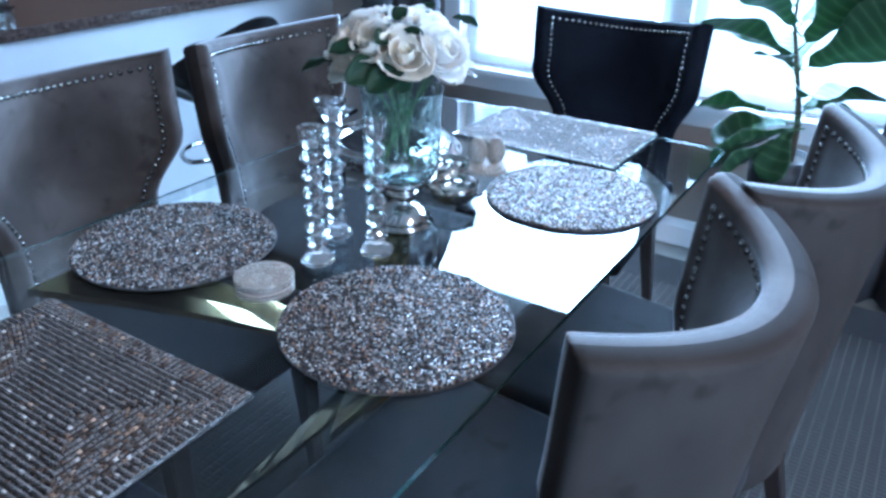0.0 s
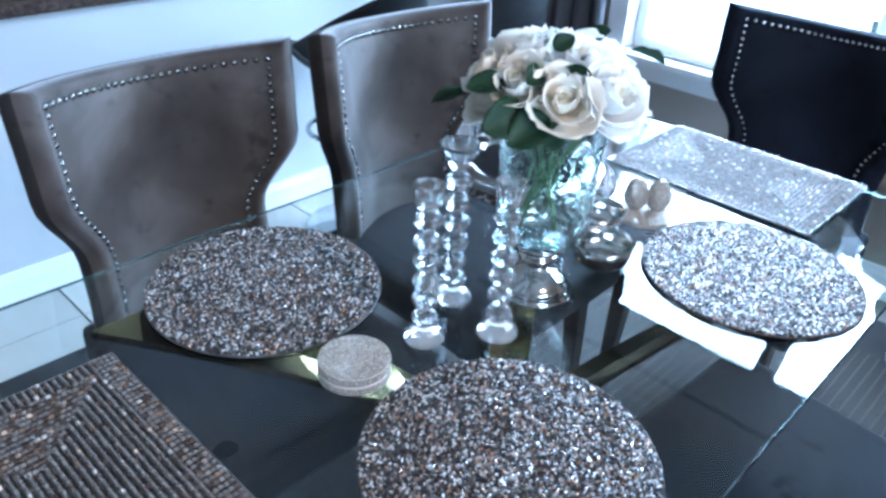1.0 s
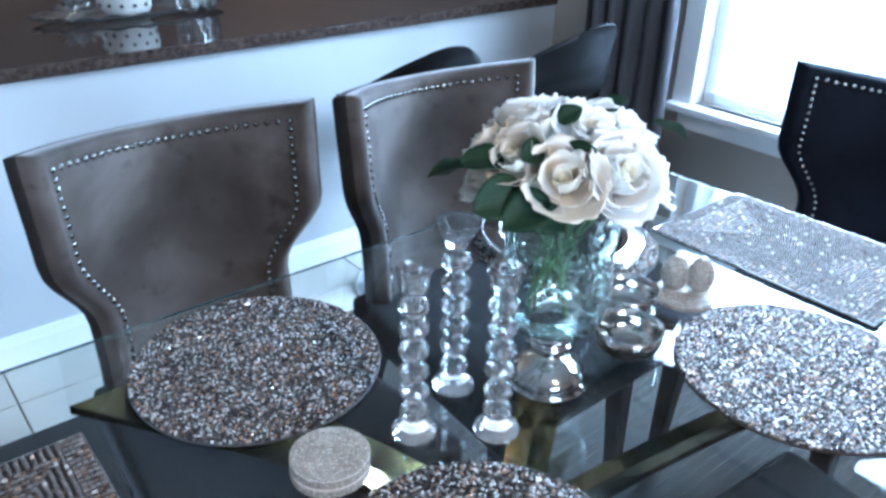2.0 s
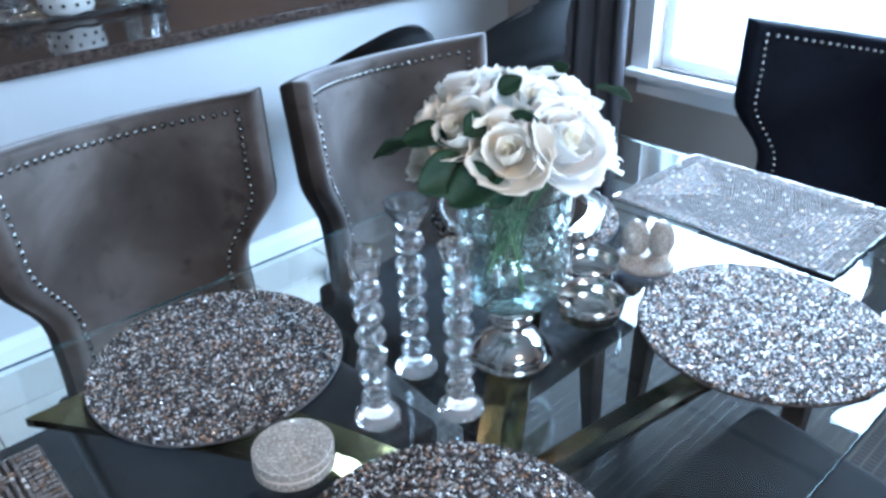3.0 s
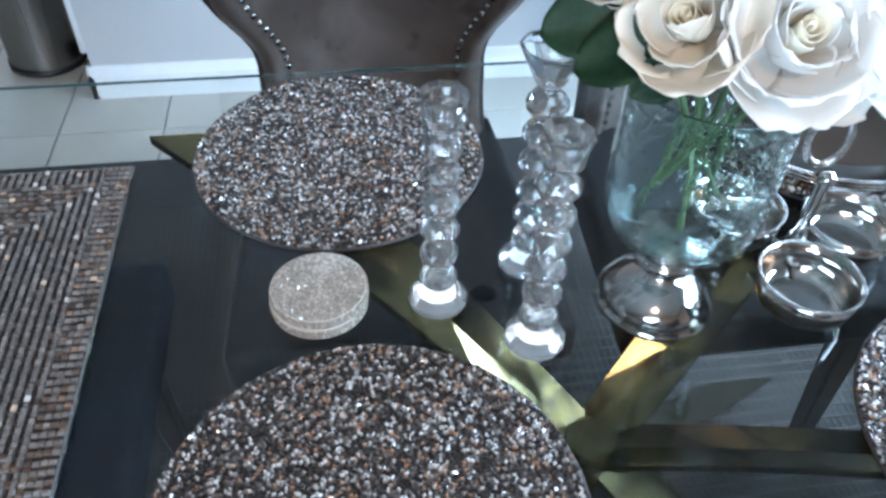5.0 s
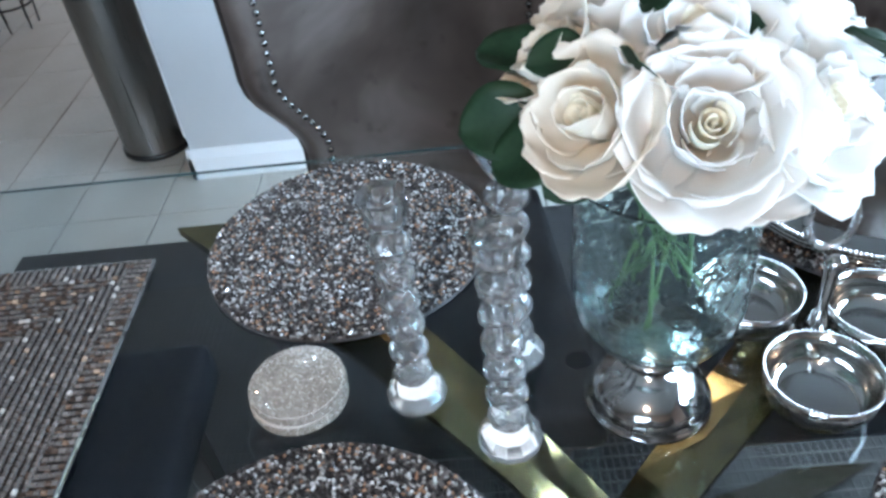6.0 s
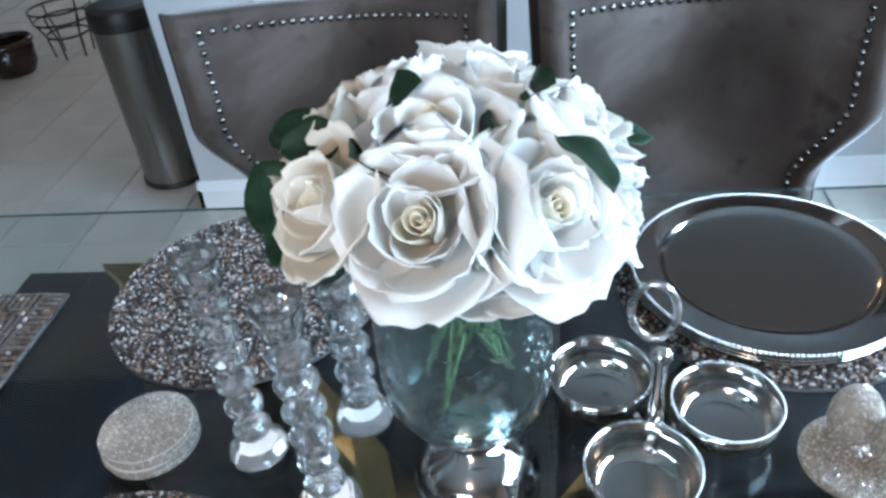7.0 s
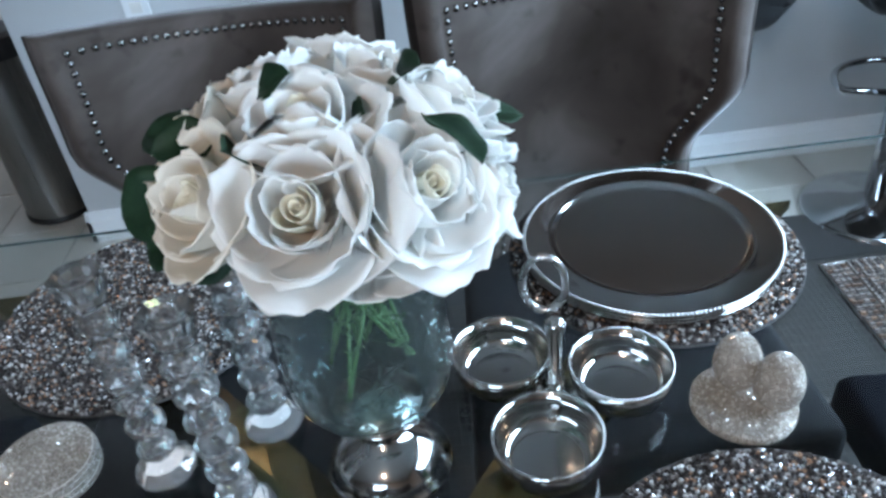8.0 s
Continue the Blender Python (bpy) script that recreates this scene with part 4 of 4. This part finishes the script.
EGG_STONES = bead_mesh("stones", egg_beads(1500, egg_profile), STONE_BEADS)
dish = thing("shaker_dish", pose(0.027, 0.366, TOP), "round champagne rhinestone dish under two egg shakers", "dish")
part("base", lathe([(0, 0.0005), (0.050, 0.0005), (0.052, 0.004), (0.051, 0.009), (0, 0.0095)], 48), CERAMIC, dish)
_o = new("stones", bead_mesh("stones", coaster_rows(0.0505, 0.0100), STONE_BEADS))
_o.parent = dish
tagged(_o, "", "", "", "stuff")
_o = new("rim_stones", bead_mesh("rim_stones", [(0.0517 * math.cos(math.tau * k / 120), 0.0517 * math.sin(math.tau * k / 120), z, math.tau * k / 120, 0, 0, 0.002, 0.0024, 0.002)
                                              for k in range(120) for z in (0.0025, 0.005, 0.0078)], STONE_BEADS))
_o.parent = dish
tagged(_o, "", "", "", "stuff")
for x, y in ((0.006, 0.364), (0.040, 0.392)):
    e = thing("egg_shaker", pose(x, y, TOP + 0.0108), "egg-shaped champagne rhinestone shaker standing on a dish", "shaker", "egg shakers")
    part("shell", lathe([(0, 0.0003)] + [(r * 0.985, z) for r, z in (egg_profile(-math.cos(math.pi * k / 20)) for k in range(1, 20))] + [(0, 0.0665)], 28), CERAMIC, e, "", True)
    o = new("stones", EGG_STONES)
    o.parent = e
    tagged(o, "", "", "", "stuff")


# ---------------------------------------------------------------- curtains
def curtain(x0, x1, folds, seed, label):
    r = random.Random(seed)
    c = thing("curtain", pose((x0 + x1) / 2, NORTH - 0.115, 0), label, "curtain", "charcoal curtains")
    bm, rows = bmesh.new(), []
    n = folds * 10
    ph = [r.uniform(-0.5, 0.5) for _ in range(folds + 2)]
    for z in np.linspace(0.015, 2.22, 14):
        row = []
        for k in range(n + 1):
            s = k / n
            f = s * folds
            y = 0.038 * math.sin(math.tau * f + ph[int(f)] * 0.5) * (0.8 + 0.25 * math.sin(z * 1.7 + f))
            spread = 1 + 0.10 * smoothstep(1.2, 0.0, z)
            row.append(bm.verts.new(((s - 0.5) * (x1 - x0) * spread + 0.008 * math.sin(3 * z + 5 * s), y, z)))
        rows.append(row)
    for a, b in zip(rows, rows[1:]):
        for k in range(n):
            bm.faces.new((a[k], a[k + 1], b[k + 1], b[k]))
    solid(bm, 0.002)
    part("drape", bm, DRAPE, c, "", True)
    return c


curtain(-1.40, -0.99, 5, 1, "floor-length charcoal curtain hanging beside the window")
curtain(0.80, 1.28, 5, 2, "floor-length charcoal curtain hanging beside the window")
rod = thing("curtain_rod", pose(0, NORTH - 0.115, 2.24), "black metal curtain rod over the windows", "curtain rod")
part("rod", tube([(-1.5, 0, 0), (1.4, 0, 0)], 0.012, 12), BLACK_PLASTIC, rod)
for x in (-1.45, 1.35):
    part("bracket", box((x, 0.057, 0), (0.02, 0.114, 0.02), 0.003), BLACK_PLASTIC, rod)

# ---------------------------------------------------------------- counter things
TRAY_X, TRAY_Y = -2.20, 0.19


def ruffled_tray():
    """An oval glass tray with a fluted, rising rim."""
    bm, rings = bmesh.new(), []
    n = 96
    for f, z in ((0.0, 0.0), (0.55, 0.0), (0.80, 0.003), (0.92, 0.011), (1.0, 0.020), (0.985, 0.024), (0.91, 0.016), (0.79, 0.008), (0.55, 0.005), (0.0, 0.005)):
        if f == 0:
            rings.append([bm.verts.new((0, 0, z + 0.0005))])
            continue
        ring = []
        for k in range(n):
            t = math.tau * k / n
            flute = 1 + 0.035 * math.sin(20 * t) * f ** 4
            lift = 0.004 * math.sin(20 * t + 1.2) * f ** 6
            ring.append(bm.verts.new((0.135 * f * flute * math.cos(t), 0.33 * f * flute * math.sin(t), z + 0.0005 + max(lift, -0.004) * (f > 0.85))))
        rings.append(ring)
    for p, q in zip(rings, rings[1:]):
        for k in range(n):
            j = (k + 1) % n
            if len(p) == 1:
                bm.faces.new((p[0], q[j], q[k]))
            elif len(q) == 1:
                bm.faces.new((p[k], p[j], q[0]))
            else:
                bm.faces.new((p[k], p[j], q[j], q[k]))
    bmesh.ops.recalc_face_normals(bm, faces=bm.faces)
    return bm


tray = thing("glass_tray", pose(TRAY_X, TRAY_Y, 0.926), "oval clear glass tray with a fluted rim on the counter", "tray")
part("plate", ruffled_tray(), CRYSTAL, tray, "", True)

flower = thing("crystal_flower", pose(-2.19, 0.0, 0.9318), "cut crystal flower ornament standing on the glass tray", "ornament")
part("base", lathe([(0, 0), (0.030, 0), (0.033, 0.006), (0.020, 0.014), (0, 0.015)], 12), CRYSTAL, flower)
for _n, _tilt, _len in ((7, 18, 0.085), (7, 42, 0.080), (5, 66, 0.070)):
    for k in range(_n):
        _bm = bmesh.new()
        _v = [_bm.verts.new(c) for c in ((0.008, 0, 0), (_len * 0.5, -0.020, 0), (_len, 0, 0), (_len * 0.5, 0.020, 0), (_len * 0.5, 0, 0.009), (_len * 0.5, 0, -0.007))]
        for i in range(4):
            _bm.faces.new((_v[i], _v[(i + 1) % 4], _v[4])), _bm.faces.new((_v[(i + 1) % 4], _v[i], _v[5]))
        bmesh.ops.recalc_face_normals(_bm, faces=_bm.faces)
        part("crystal_petal", _bm, CRYSTAL, flower, turn=pose(0, 0, 0.020, 0, 0, 360 * k / _n + _tilt) @ Matrix.Rotation(radians(-_tilt), 4, "Y"))
pot = thing("candle_pot", pose(-2.17, 0.165, 0.9318) @ Matrix.Scale(1.75, 4), "white pierced ceramic candle pot on a glass tray", "pot")
part("body", lathe([(0, 0.0006), (0.040, 0.0006), (0.052, 0.02), (0.056, 0.05), (0.050, 0.08), (0.047, 0.08), (0.052, 0.05), (0.045, 0.018), (0, 0.01)], 32), CERAMIC, pot, "", True)
_bm = bmesh.new()
for z in (0.025, 0.042, 0.059):
    for k in range(14):
        a = math.tau * (k + (0.5 if z == 0.042 else 0)) / 14
        rr = 0.0565 if z > 0.03 else 0.0540
        box((rr * math.cos(a), rr * math.sin(a), z), (0.002, 0.006, 0.006), 0.0, _bm, Matrix.Rotation(a, 4, "Z"))
part("piercing", _bm, BLACK_PLASTIC, pot, "dark pierced holes")
jar = thing("glass_jar", pose(-2.135, 0.405, 0.9318) @ Matrix.Scale(1.6, 4), "ribbed clear glass jar on a glass tray", "jar")
_bm = lathe([(0, 0.0006), (0.040, 0.0006), (0.043, 0.006), (0.043, 0.085), (0.038, 0.085), (0.038, 0.010), (0, 0.009)], 24)
for k in range(12):
    _a = math.tau * k / 12
    tube([(0.0435 * math.cos(_a), 0.0435 * math.sin(_a), z) for z in (0.008, 0.030, 0.058, 0.080)], [0.003, 0.0055, 0.0055, 0.003], 8, False, _bm)
part("body", _bm, FAR_GLASS, jar)
part("rim", lathe([(0.040, 0.0855), (0.045, 0.0855), (0.045, 0.092), (0.040, 0.092), (0.040, 0.0855)], 24), CHROME, jar)
# outlet on the half wall
outlet = thing("wall_outlet", pose(WEST, -0.70, 0.735), "white plastic wall outlet on the half wall", "outlet")
part("plate", box((0.004, 0, 0), (0.008, 0.075, 0.118), 0.003), TRIM_PAINT, outlet)
for z in (-0.026, 0.026):
    part("socket", box((0.0088, 0, z), (0.003, 0.034, 0.030), 0.001), CERAMIC, outlet)


# ---------------------------------------------------------------- bar stools
def bar_stool(m, label):
    c = thing("bar_stool", m, label, "stool", "black bar stools")
    part("base", lathe([(0, 0.0006), (0.20, 0.0006), (0.203, 0.008), (0.19, 0.022), (0.06, 0.034), (0.035, 0.05), (0, 0.05)], 48), CHROME, c, "chrome disc base", True)
    part("column", lathe([(0, 0.05), (0.028, 0.05), (0.028, 0.36), (0.020, 0.362), (0.020, 0.66), (0, 0.66)], 24), CHROME, c, "", True)
    a = [math.radians(d) for d in range(-100, 101, 10)]
    part("footrest", tube([(0.02, -0.02, 0.38)] + [(0.05 + 0.15 * math.cos(t), 0.15 * math.sin(t), 0.40) for t in a] + [(0.02, 0.02, 0.38)], 0.010, 10), CHROME, c, "chrome footrest loop", True)
    # one shell: dished seat that sweeps up into a wide low back
    bm, grids = bmesh.new(), []
    for off in (0, 1):
        g = []
        for i in range(15):
            s = i / 14
            row = []
            for j in range(15):
                u = j / 7 - 1
                w = 0.20 + 0.065 * smoothstep(0.45, 0.85, s) - 0.05 * smoothstep(0.9, 1.0, s) - 0.03 * smoothstep(0.12, 0.0, s)
                x = 0.20 - 0.42 * min(s / 0.62, 1) - 0.07 * max(s - 0.62, 0) / 0.38 + 0.22 * u * u * smoothstep(0.4, 0.9, s)
                z = 0.685 + 0.03 * u * u * (1 - s) - 0.015 * math.sin(math.pi * min(s / 0.6, 1)) + 0.275 * smoothstep(0.45, 1.0, s) * (1 - 0.66 * u * u)
                e = min(1, (1 - abs(u)) * 6, s * 8, (1 - s) * 8)
                th = 0.032 * math.sqrt(max(e, 0)) * off
                row.append(bm.verts.new((x + th * 0.6 * smoothstep(0.5, 0.9, s), u * w, z - th * (1 - 0.6 * smoothstep(0.5, 0.9, s)))))
            g.append(row)
        grids.append(g)
    for g in grids:
        for p, q in zip(g, g[1:]):
            for k in range(14):
                bm.faces.new((p[k], p[k + 1], q[k + 1], q[k]))
    bmesh.ops.remove_doubles(bm, verts=bm.verts, dist=0.0003)
    bmesh.ops.recalc_face_normals(bm, faces=bm.faces)
    part("seat_shell", bm, BLACK_LEATHER, c, "glossy black padded shell", True)
    return c


stool = bar_stool(pose(-1.34, 0.77, 0, 0, 0, 172), "black leather swivel bar stool with a chrome base")
copy_thing(stool, pose(-1.30, 1.38, 0, 0, 0, 176))

# ---------------------------------------------------------------- steel bin and plant stand in the kitchen
bin_ = thing("trash_bin", pose(-1.95, -1.295, 0), "tall brushed steel trash bin with a black lid", "bin")
part("foot_ring", lathe([(0, 0.0005), (0.124, 0.0005), (0.128, 0.004), (0.128, 0.022), (0, 0.022)], 48), BLACK_PLASTIC, bin_, "black plastic foot ring", True)
part("body", lathe([(0, 0.022), (0.122, 0.022), (0.122, 0.60), (0, 0.60)], 64), STEEL, bin_, "brushed steel barrel")
part("lid", lathe([(0, 0.60), (0.126, 0.60), (0.127, 0.635), (0.122, 0.665), (0.09, 0.672), (0, 0.672)], 48), BLACK_PLASTIC, bin_, "black swing lid")
stand = thing("plant_stand", pose(-3.35, -2.42, 0), "black wire plant stand on the tiled floor", "plant stand")
for z, r in ((0.26, 0.16), (0.20, 0.15), (0.12, 0.11)):
    part("hoop", tube([(r * math.cos(t), r * math.sin(t), z) for t in np.linspace(0, math.tau, 25)[:-1]], 0.006, 6, True), BLACK_PLASTIC, stand, "", True)
for k in range(6):
    a = math.tau * k / 6
    ca, sa = math.cos(a), math.sin(a)
    part("wire", tube([(0.16 * ca, 0.16 * sa, 0.26), (0.15 * ca, 0.15 * sa, 0.20), (0.11 * ca, 0.11 * sa, 0.12), (0.10 * ca, 0.10 * sa, 0.0008)], 0.005, 6), BLACK_PLASTIC, stand, "", True)
kpot = thing("plant_pot", pose(-3.12, -2.64, 0), "dark brown glazed plant pot on the tiles", "pot")
part("body", lathe([(0, 0.0006), (0.10, 0.0006), (0.125, 0.05), (0.13, 0.15), (0.12, 0.155), (0.115, 0.05), (0, 0.04)], 36), plain("brown_glaze", (0.012, 0.007, 0.006), (0.04, 0.02, 0.015), 0.2), kpot, "", True)
part("rim", lathe([(0.117, 0.1555), (0.138, 0.1555), (0.14, 0.165), (0.134, 0.178), (0.117, 0.178), (0.117, 0.1555)], 36), plain("brown_glaze_rim", (0.02, 0.012, 0.01), (0.05, 0.03, 0.02), 0.25), kpot, "", True)

# ---------------------------------------------------------------- fiddle-leaf fig by the window
PX, PY = 0.53, 1.50
ptable = thing("side_table", pose(PX, PY, 0), "small round glass side table on a chrome ring base", "table")
part("tabletop", lathe([(0, 0.322), (0.165, 0.322), (0.168, 0.326), (0.165, 0.330), (0, 0.330)], 48), FAR_GLASS, ptable, "round glass top")
part("column", lathe([(0, 0.018), (0.014, 0.018), (0.014, 0.3215), (0, 0.3215)], 20), CHROME, ptable, "", True)
part("ring_base", tube([(0.15 * math.cos(t), 0.15 * math.sin(t), 0.018) for t in np.linspace(0, math.tau, 41)[:-1]], 0.0085, 8, True), CHROME, ptable, "chrome floor ring", True)
for k in range(3):
    a = math.tau * k / 3
    part("spoke", tube([(0.012 * math.cos(a), 0.012 * math.sin(a), 0.02), (0.142 * math.cos(a), 0.142 * math.sin(a), 0.018)], 0.006, 8), CHROME, ptable, "", True)
fig = thing("fiddle_leaf_fig", pose(PX, PY, 0.331), "fiddle-leaf fig with broad green leaves in a black pot", "plant")
part("pot", lathe([(0, 0.0006), (0.075, 0.0006), (0.095, 0.15), (0.10, 0.24), (0.095, 0.24), (0.085, 0.21), (0, 0.21)], 40), POT_BLACK, fig, "black glazed pot", True)
part("plant_tag", box((0.055, -0.088, 0.10), (0.055, 0.006, 0.09), 0.001, turn=pose(0, 0, 0, 8, 0, 30)), plain("kraft_tag", (0.42, 0.36, 0.26), (0.52, 0.46, 0.34), 0.7), fig, "beige paper tag")
part("soil", lathe([(0, 0.211), (0.084, 0.211), (0.083, 0.222), (0, 0.226)], 24), plain("potting_soil", (0.015, 0.01, 0.008), (0.05, 0.035, 0.025), 0.95, 0, 30, 200, 0.004), fig)
part("trunk", tube([(0.03, 0, 0.215), (0.03, 0, 0.34), (0.012, -0.006, 0.44), (-0.010, -0.01, 0.53), (-0.045, -0.01, 0.66), (-0.06, -0.01, 0.86)], [0.011, 0.010, 0.009, 0.008, 0.006, 0.004], 8),
     plain("fig_bark", (0.05, 0.04, 0.025), (0.12, 0.10, 0.06), 0.8, 0, 30, 150, 0.002), fig, "", True)


def fig_leaf_material():
    m, nt, b = shader("fig_leaf")
    v = coords(nt)
    w = nt.nodes.new("ShaderNodeTexWave")
    w.bands_direction = "X"
    w.inputs["Scale"].default_value, w.inputs["Distortion"].default_value, w.inputs["Detail"].default_value = 9.0, 3.0, 2.0
    nt.links.new(v, w.inputs[0])
    nt.links.new(ramp(nt, w.outputs[0], [(0.0, (0.030, 0.078, 0.036)), (0.86, (0.046, 0.105, 0.048)), (1.0, (0.10, 0.18, 0.09))]), b.inputs["Base Color"])
    b.inputs["Roughness"].default_value = 0.42
    bump(nt, b, w.outputs[0], 0.4, 0.002)
    t = node(nt, "ShaderNodeBsdfTranslucent", Color=(0.13, 0.27, 0.09, 1))
    mx = nt.nodes.new("ShaderNodeMixShader")
    mx.inputs[0].default_value = 0.2
    nt.links.new(b.outputs[0], mx.inputs[1]), nt.links.new(t.outputs[0], mx.inputs[2])
    nt.links.new(mx.outputs[0], nt.nodes["Material Output"].inputs[0])
    return m


FIG_LEAF = fig_leaf_material()


def fig_leaf(length, bend, seed):
    """Fiddle shape: narrow shoulders, broad rounded end, wavy rim and raised ribs."""
    r = random.Random(seed)
    ph = r.uniform(0, 6)
    bm, rows = bmesh.new(), []
    for i in range(17):
        s = i / 16
        half = length * (0.11 + 0.24 * smoothstep(0.25, 0.72, s) + 0.06 * smoothstep(0.25, 0.05, s)) * math.sqrt(max(1 - ((s - 0.55) / 0.47) ** 4, 0.0)) + 0.001
        row = []
        for j in range(11):
            a = j / 5 - 1
            z = bend * s * s * length + 0.20 * abs(a) * half + 0.12 * half * math.sin(11 * s + ph + a) * a * a
            row.append(bm.verts.new((s * length, a * half, z)))
        rows.append(row)
    for a, b in zip(rows, rows[1:]):
        for k in range(10):
            bm.faces.new((a[k], a[k + 1], b[k + 1], b[k]))
    return solid(bm, 0.0012)


# base and tip of every leaf, then how far it droops and rolls
for k, (p, q, bend, roll) in enumerate((((0.475, 1.47, 0.712), (0.295, 1.42, 0.735), -0.25, 35), ((0.516, 1.48, 0.875), (0.290, 1.42, 1.000), -0.40, 30), ((0.535, 1.48, 0.860), (0.785, 1.40, 1.020), -0.15, -50),
                                        ((0.550, 1.47, 0.672), (0.365, 1.40, 0.600), -0.45, 20), ((0.590, 1.48, 0.750), (0.790, 1.42, 0.835), -0.30, -20), ((0.495, 1.48, 0.980), (0.375, 1.40, 1.095), -0.3, 35),
                                        ((0.520, 1.48, 0.930), (0.680, 1.38, 1.130), -0.2, -40), ((0.540, 1.48, 0.770), (0.610, 1.37, 0.830), -0.4, -20), ((0.510, 1.48, 0.860), (0.455, 1.37, 0.935), -0.4, 10),
                                        ((0.548, 1.47, 0.690), (0.380, 1.37, 0.665), -0.4, -15), ((0.560, 1.50, 0.720), (0.660, 1.64, 0.790), -0.3, 0), ((0.520, 1.50, 0.840), (0.440, 1.68, 0.930), -0.3, 0),
                                        ((0.495, 1.49, 0.985), (0.620, 1.62, 1.120), -0.3, 0), ((0.565, 1.40, 0.690), (0.375, 1.36, 0.600), -0.35, 40), ((0.540, 1.40, 0.660), (0.385, 1.35, 0.535), -0.3, 35), ((0.560, 1.42, 0.700), (0.520, 1.33, 0.585), -0.4, 0), ((0.590, 1.44, 0.760), (0.760, 1.38, 0.760), -0.35, -30), ((0.480, 1.49, 1.020), (0.300, 1.45, 1.190), -0.35, 25), ((0.480, 1.48, 1.060), (0.640, 1.40, 1.230), -0.3, -25),
                                        ((0.475, 1.49, 1.120), (0.400, 1.36, 1.300), -0.3, 10), ((0.475, 1.50, 1.150), (0.560, 1.62, 1.340), -0.3, 0), ((0.472, 1.49, 1.180), (0.500, 1.42, 1.400), -0.2, 20))):
    p, q = Vector(p) - Vector((PX, PY, 0.331)), Vector(q) - Vector((PX, PY, 0.331))
    d, length = (q - p).normalized(), (q - p).length * 1.2
    p = p - d * 0.03
    leaf = part("leaf", fig_leaf(length, bend, k), FIG_LEAF, fig, "", True, aim(p + d * 0.03, p + d - Vector((0, 0, 0.5 * bend)), roll))
    part("leaf_stalk", tube([(-0.03, 0, 0), (0.02, 0, -0.002)], 0.0028, 6), STEM, leaf)

# ---------------------------------------------------------------- recessed ceiling lamps
for x, y in ((-4.2, 0.75), (-4.2, -0.35), (-4.2, -1.45)):
    l = thing("ceiling_lamp", pose(x, y, H), "small recessed warm ceiling lamp in the kitchen", "lamp", "recessed kitchen lamps")
    part("trim_ring", lathe([(0.050, -0.001), (0.075, -0.001), (0.075, -0.008), (0.050, -0.006), (0.050, -0.001)], 32), TRIM_PAINT, l)

can = thing("ceiling_lamp", pose(-1.58, 0.22, H), "unlit recessed ceiling lamp with a dark baffle", "lamp")
part("baffle", lathe([(0, -0.0012), (0.055, -0.0012), (0.055, -0.004), (0, -0.003)], 32), BLACK_PLASTIC, can, "dark baffle")
part("trim_ring", lathe([(0.0555, -0.001), (0.075, -0.001), (0.075, -0.007), (0.0555, -0.005), (0.0555, -0.001)], 32), TRIM_PAINT, can)
lamp = thing("ceiling_lamp", pose(1.75, -0.45, H), "small warm ceiling lamp of the living space", "lamp")
part("canopy", lathe([(0, -0.001), (0.10, -0.001), (0.10, -0.012), (0.03, -0.03), (0, -0.03)], 36), CHROME, lamp, "", True)
part("shade", lathe([(0.025, -0.031), (0.10, -0.094), (0.098, -0.096), (0.023, -0.033), (0.025, -0.031)], 36), CERAMIC, lamp, "white glass shade", True)

# ---------------------------------------------------------------- floor tiles
def tile_mesh(sx, sy):
    bm = box((0, 0, -0.003), (sx, sy, 0.006))
    bmesh.ops.bevel(bm, geom=[e for e in bm.edges if all(v.co.z > -0.001 for v in e.verts)], offset=0.0015, segments=1, affect="EDGES")
    me = bpy.data.meshes.new("tile")
    bm.to_mesh(me)
    bm.free()
    me.materials.append(TILE)
    return me


PITCH, GAP = 0.310, 0.006
TILE_ME = tile_mesh(PITCH - GAP, PITCH - GAP)
_far, _faces = [], []
for i in range(-18, 15):
    for j in range(-23, 13):
        x, y = -1.478 + (i + 0.5) * PITCH, -1.170 + (j + 0.5) * PITCH
        if not (-7.0 < x - 0.155 and x + 0.155 < 3.0 and -8.0 < y - 0.155 and y + 0.155 < 1.83):
            continue
        if -4.6 < x < -1.0 and y > -3.4:
            o = new("tile", TILE_ME)
            o.parent = floor
            o.location = (x, y, random.uniform(-0.0004, 0.0004))
        else:
            b = len(_far)
            h = PITCH / 2 - GAP / 2
            _far += [(x - h, y - h, 0), (x + h, y - h, 0), (x + h, y + h, 0), (x - h, y + h, 0)]
            _faces.append((b, b + 1, b + 2, b + 3))
_me = bpy.data.meshes.new("tiles")
_me.from_pydata(_far, [], _faces)
_me.materials.append(TILE)
_o = new("tiles", _me)
_o.parent = floor
tagged(_o, "", "", "", "stuff")
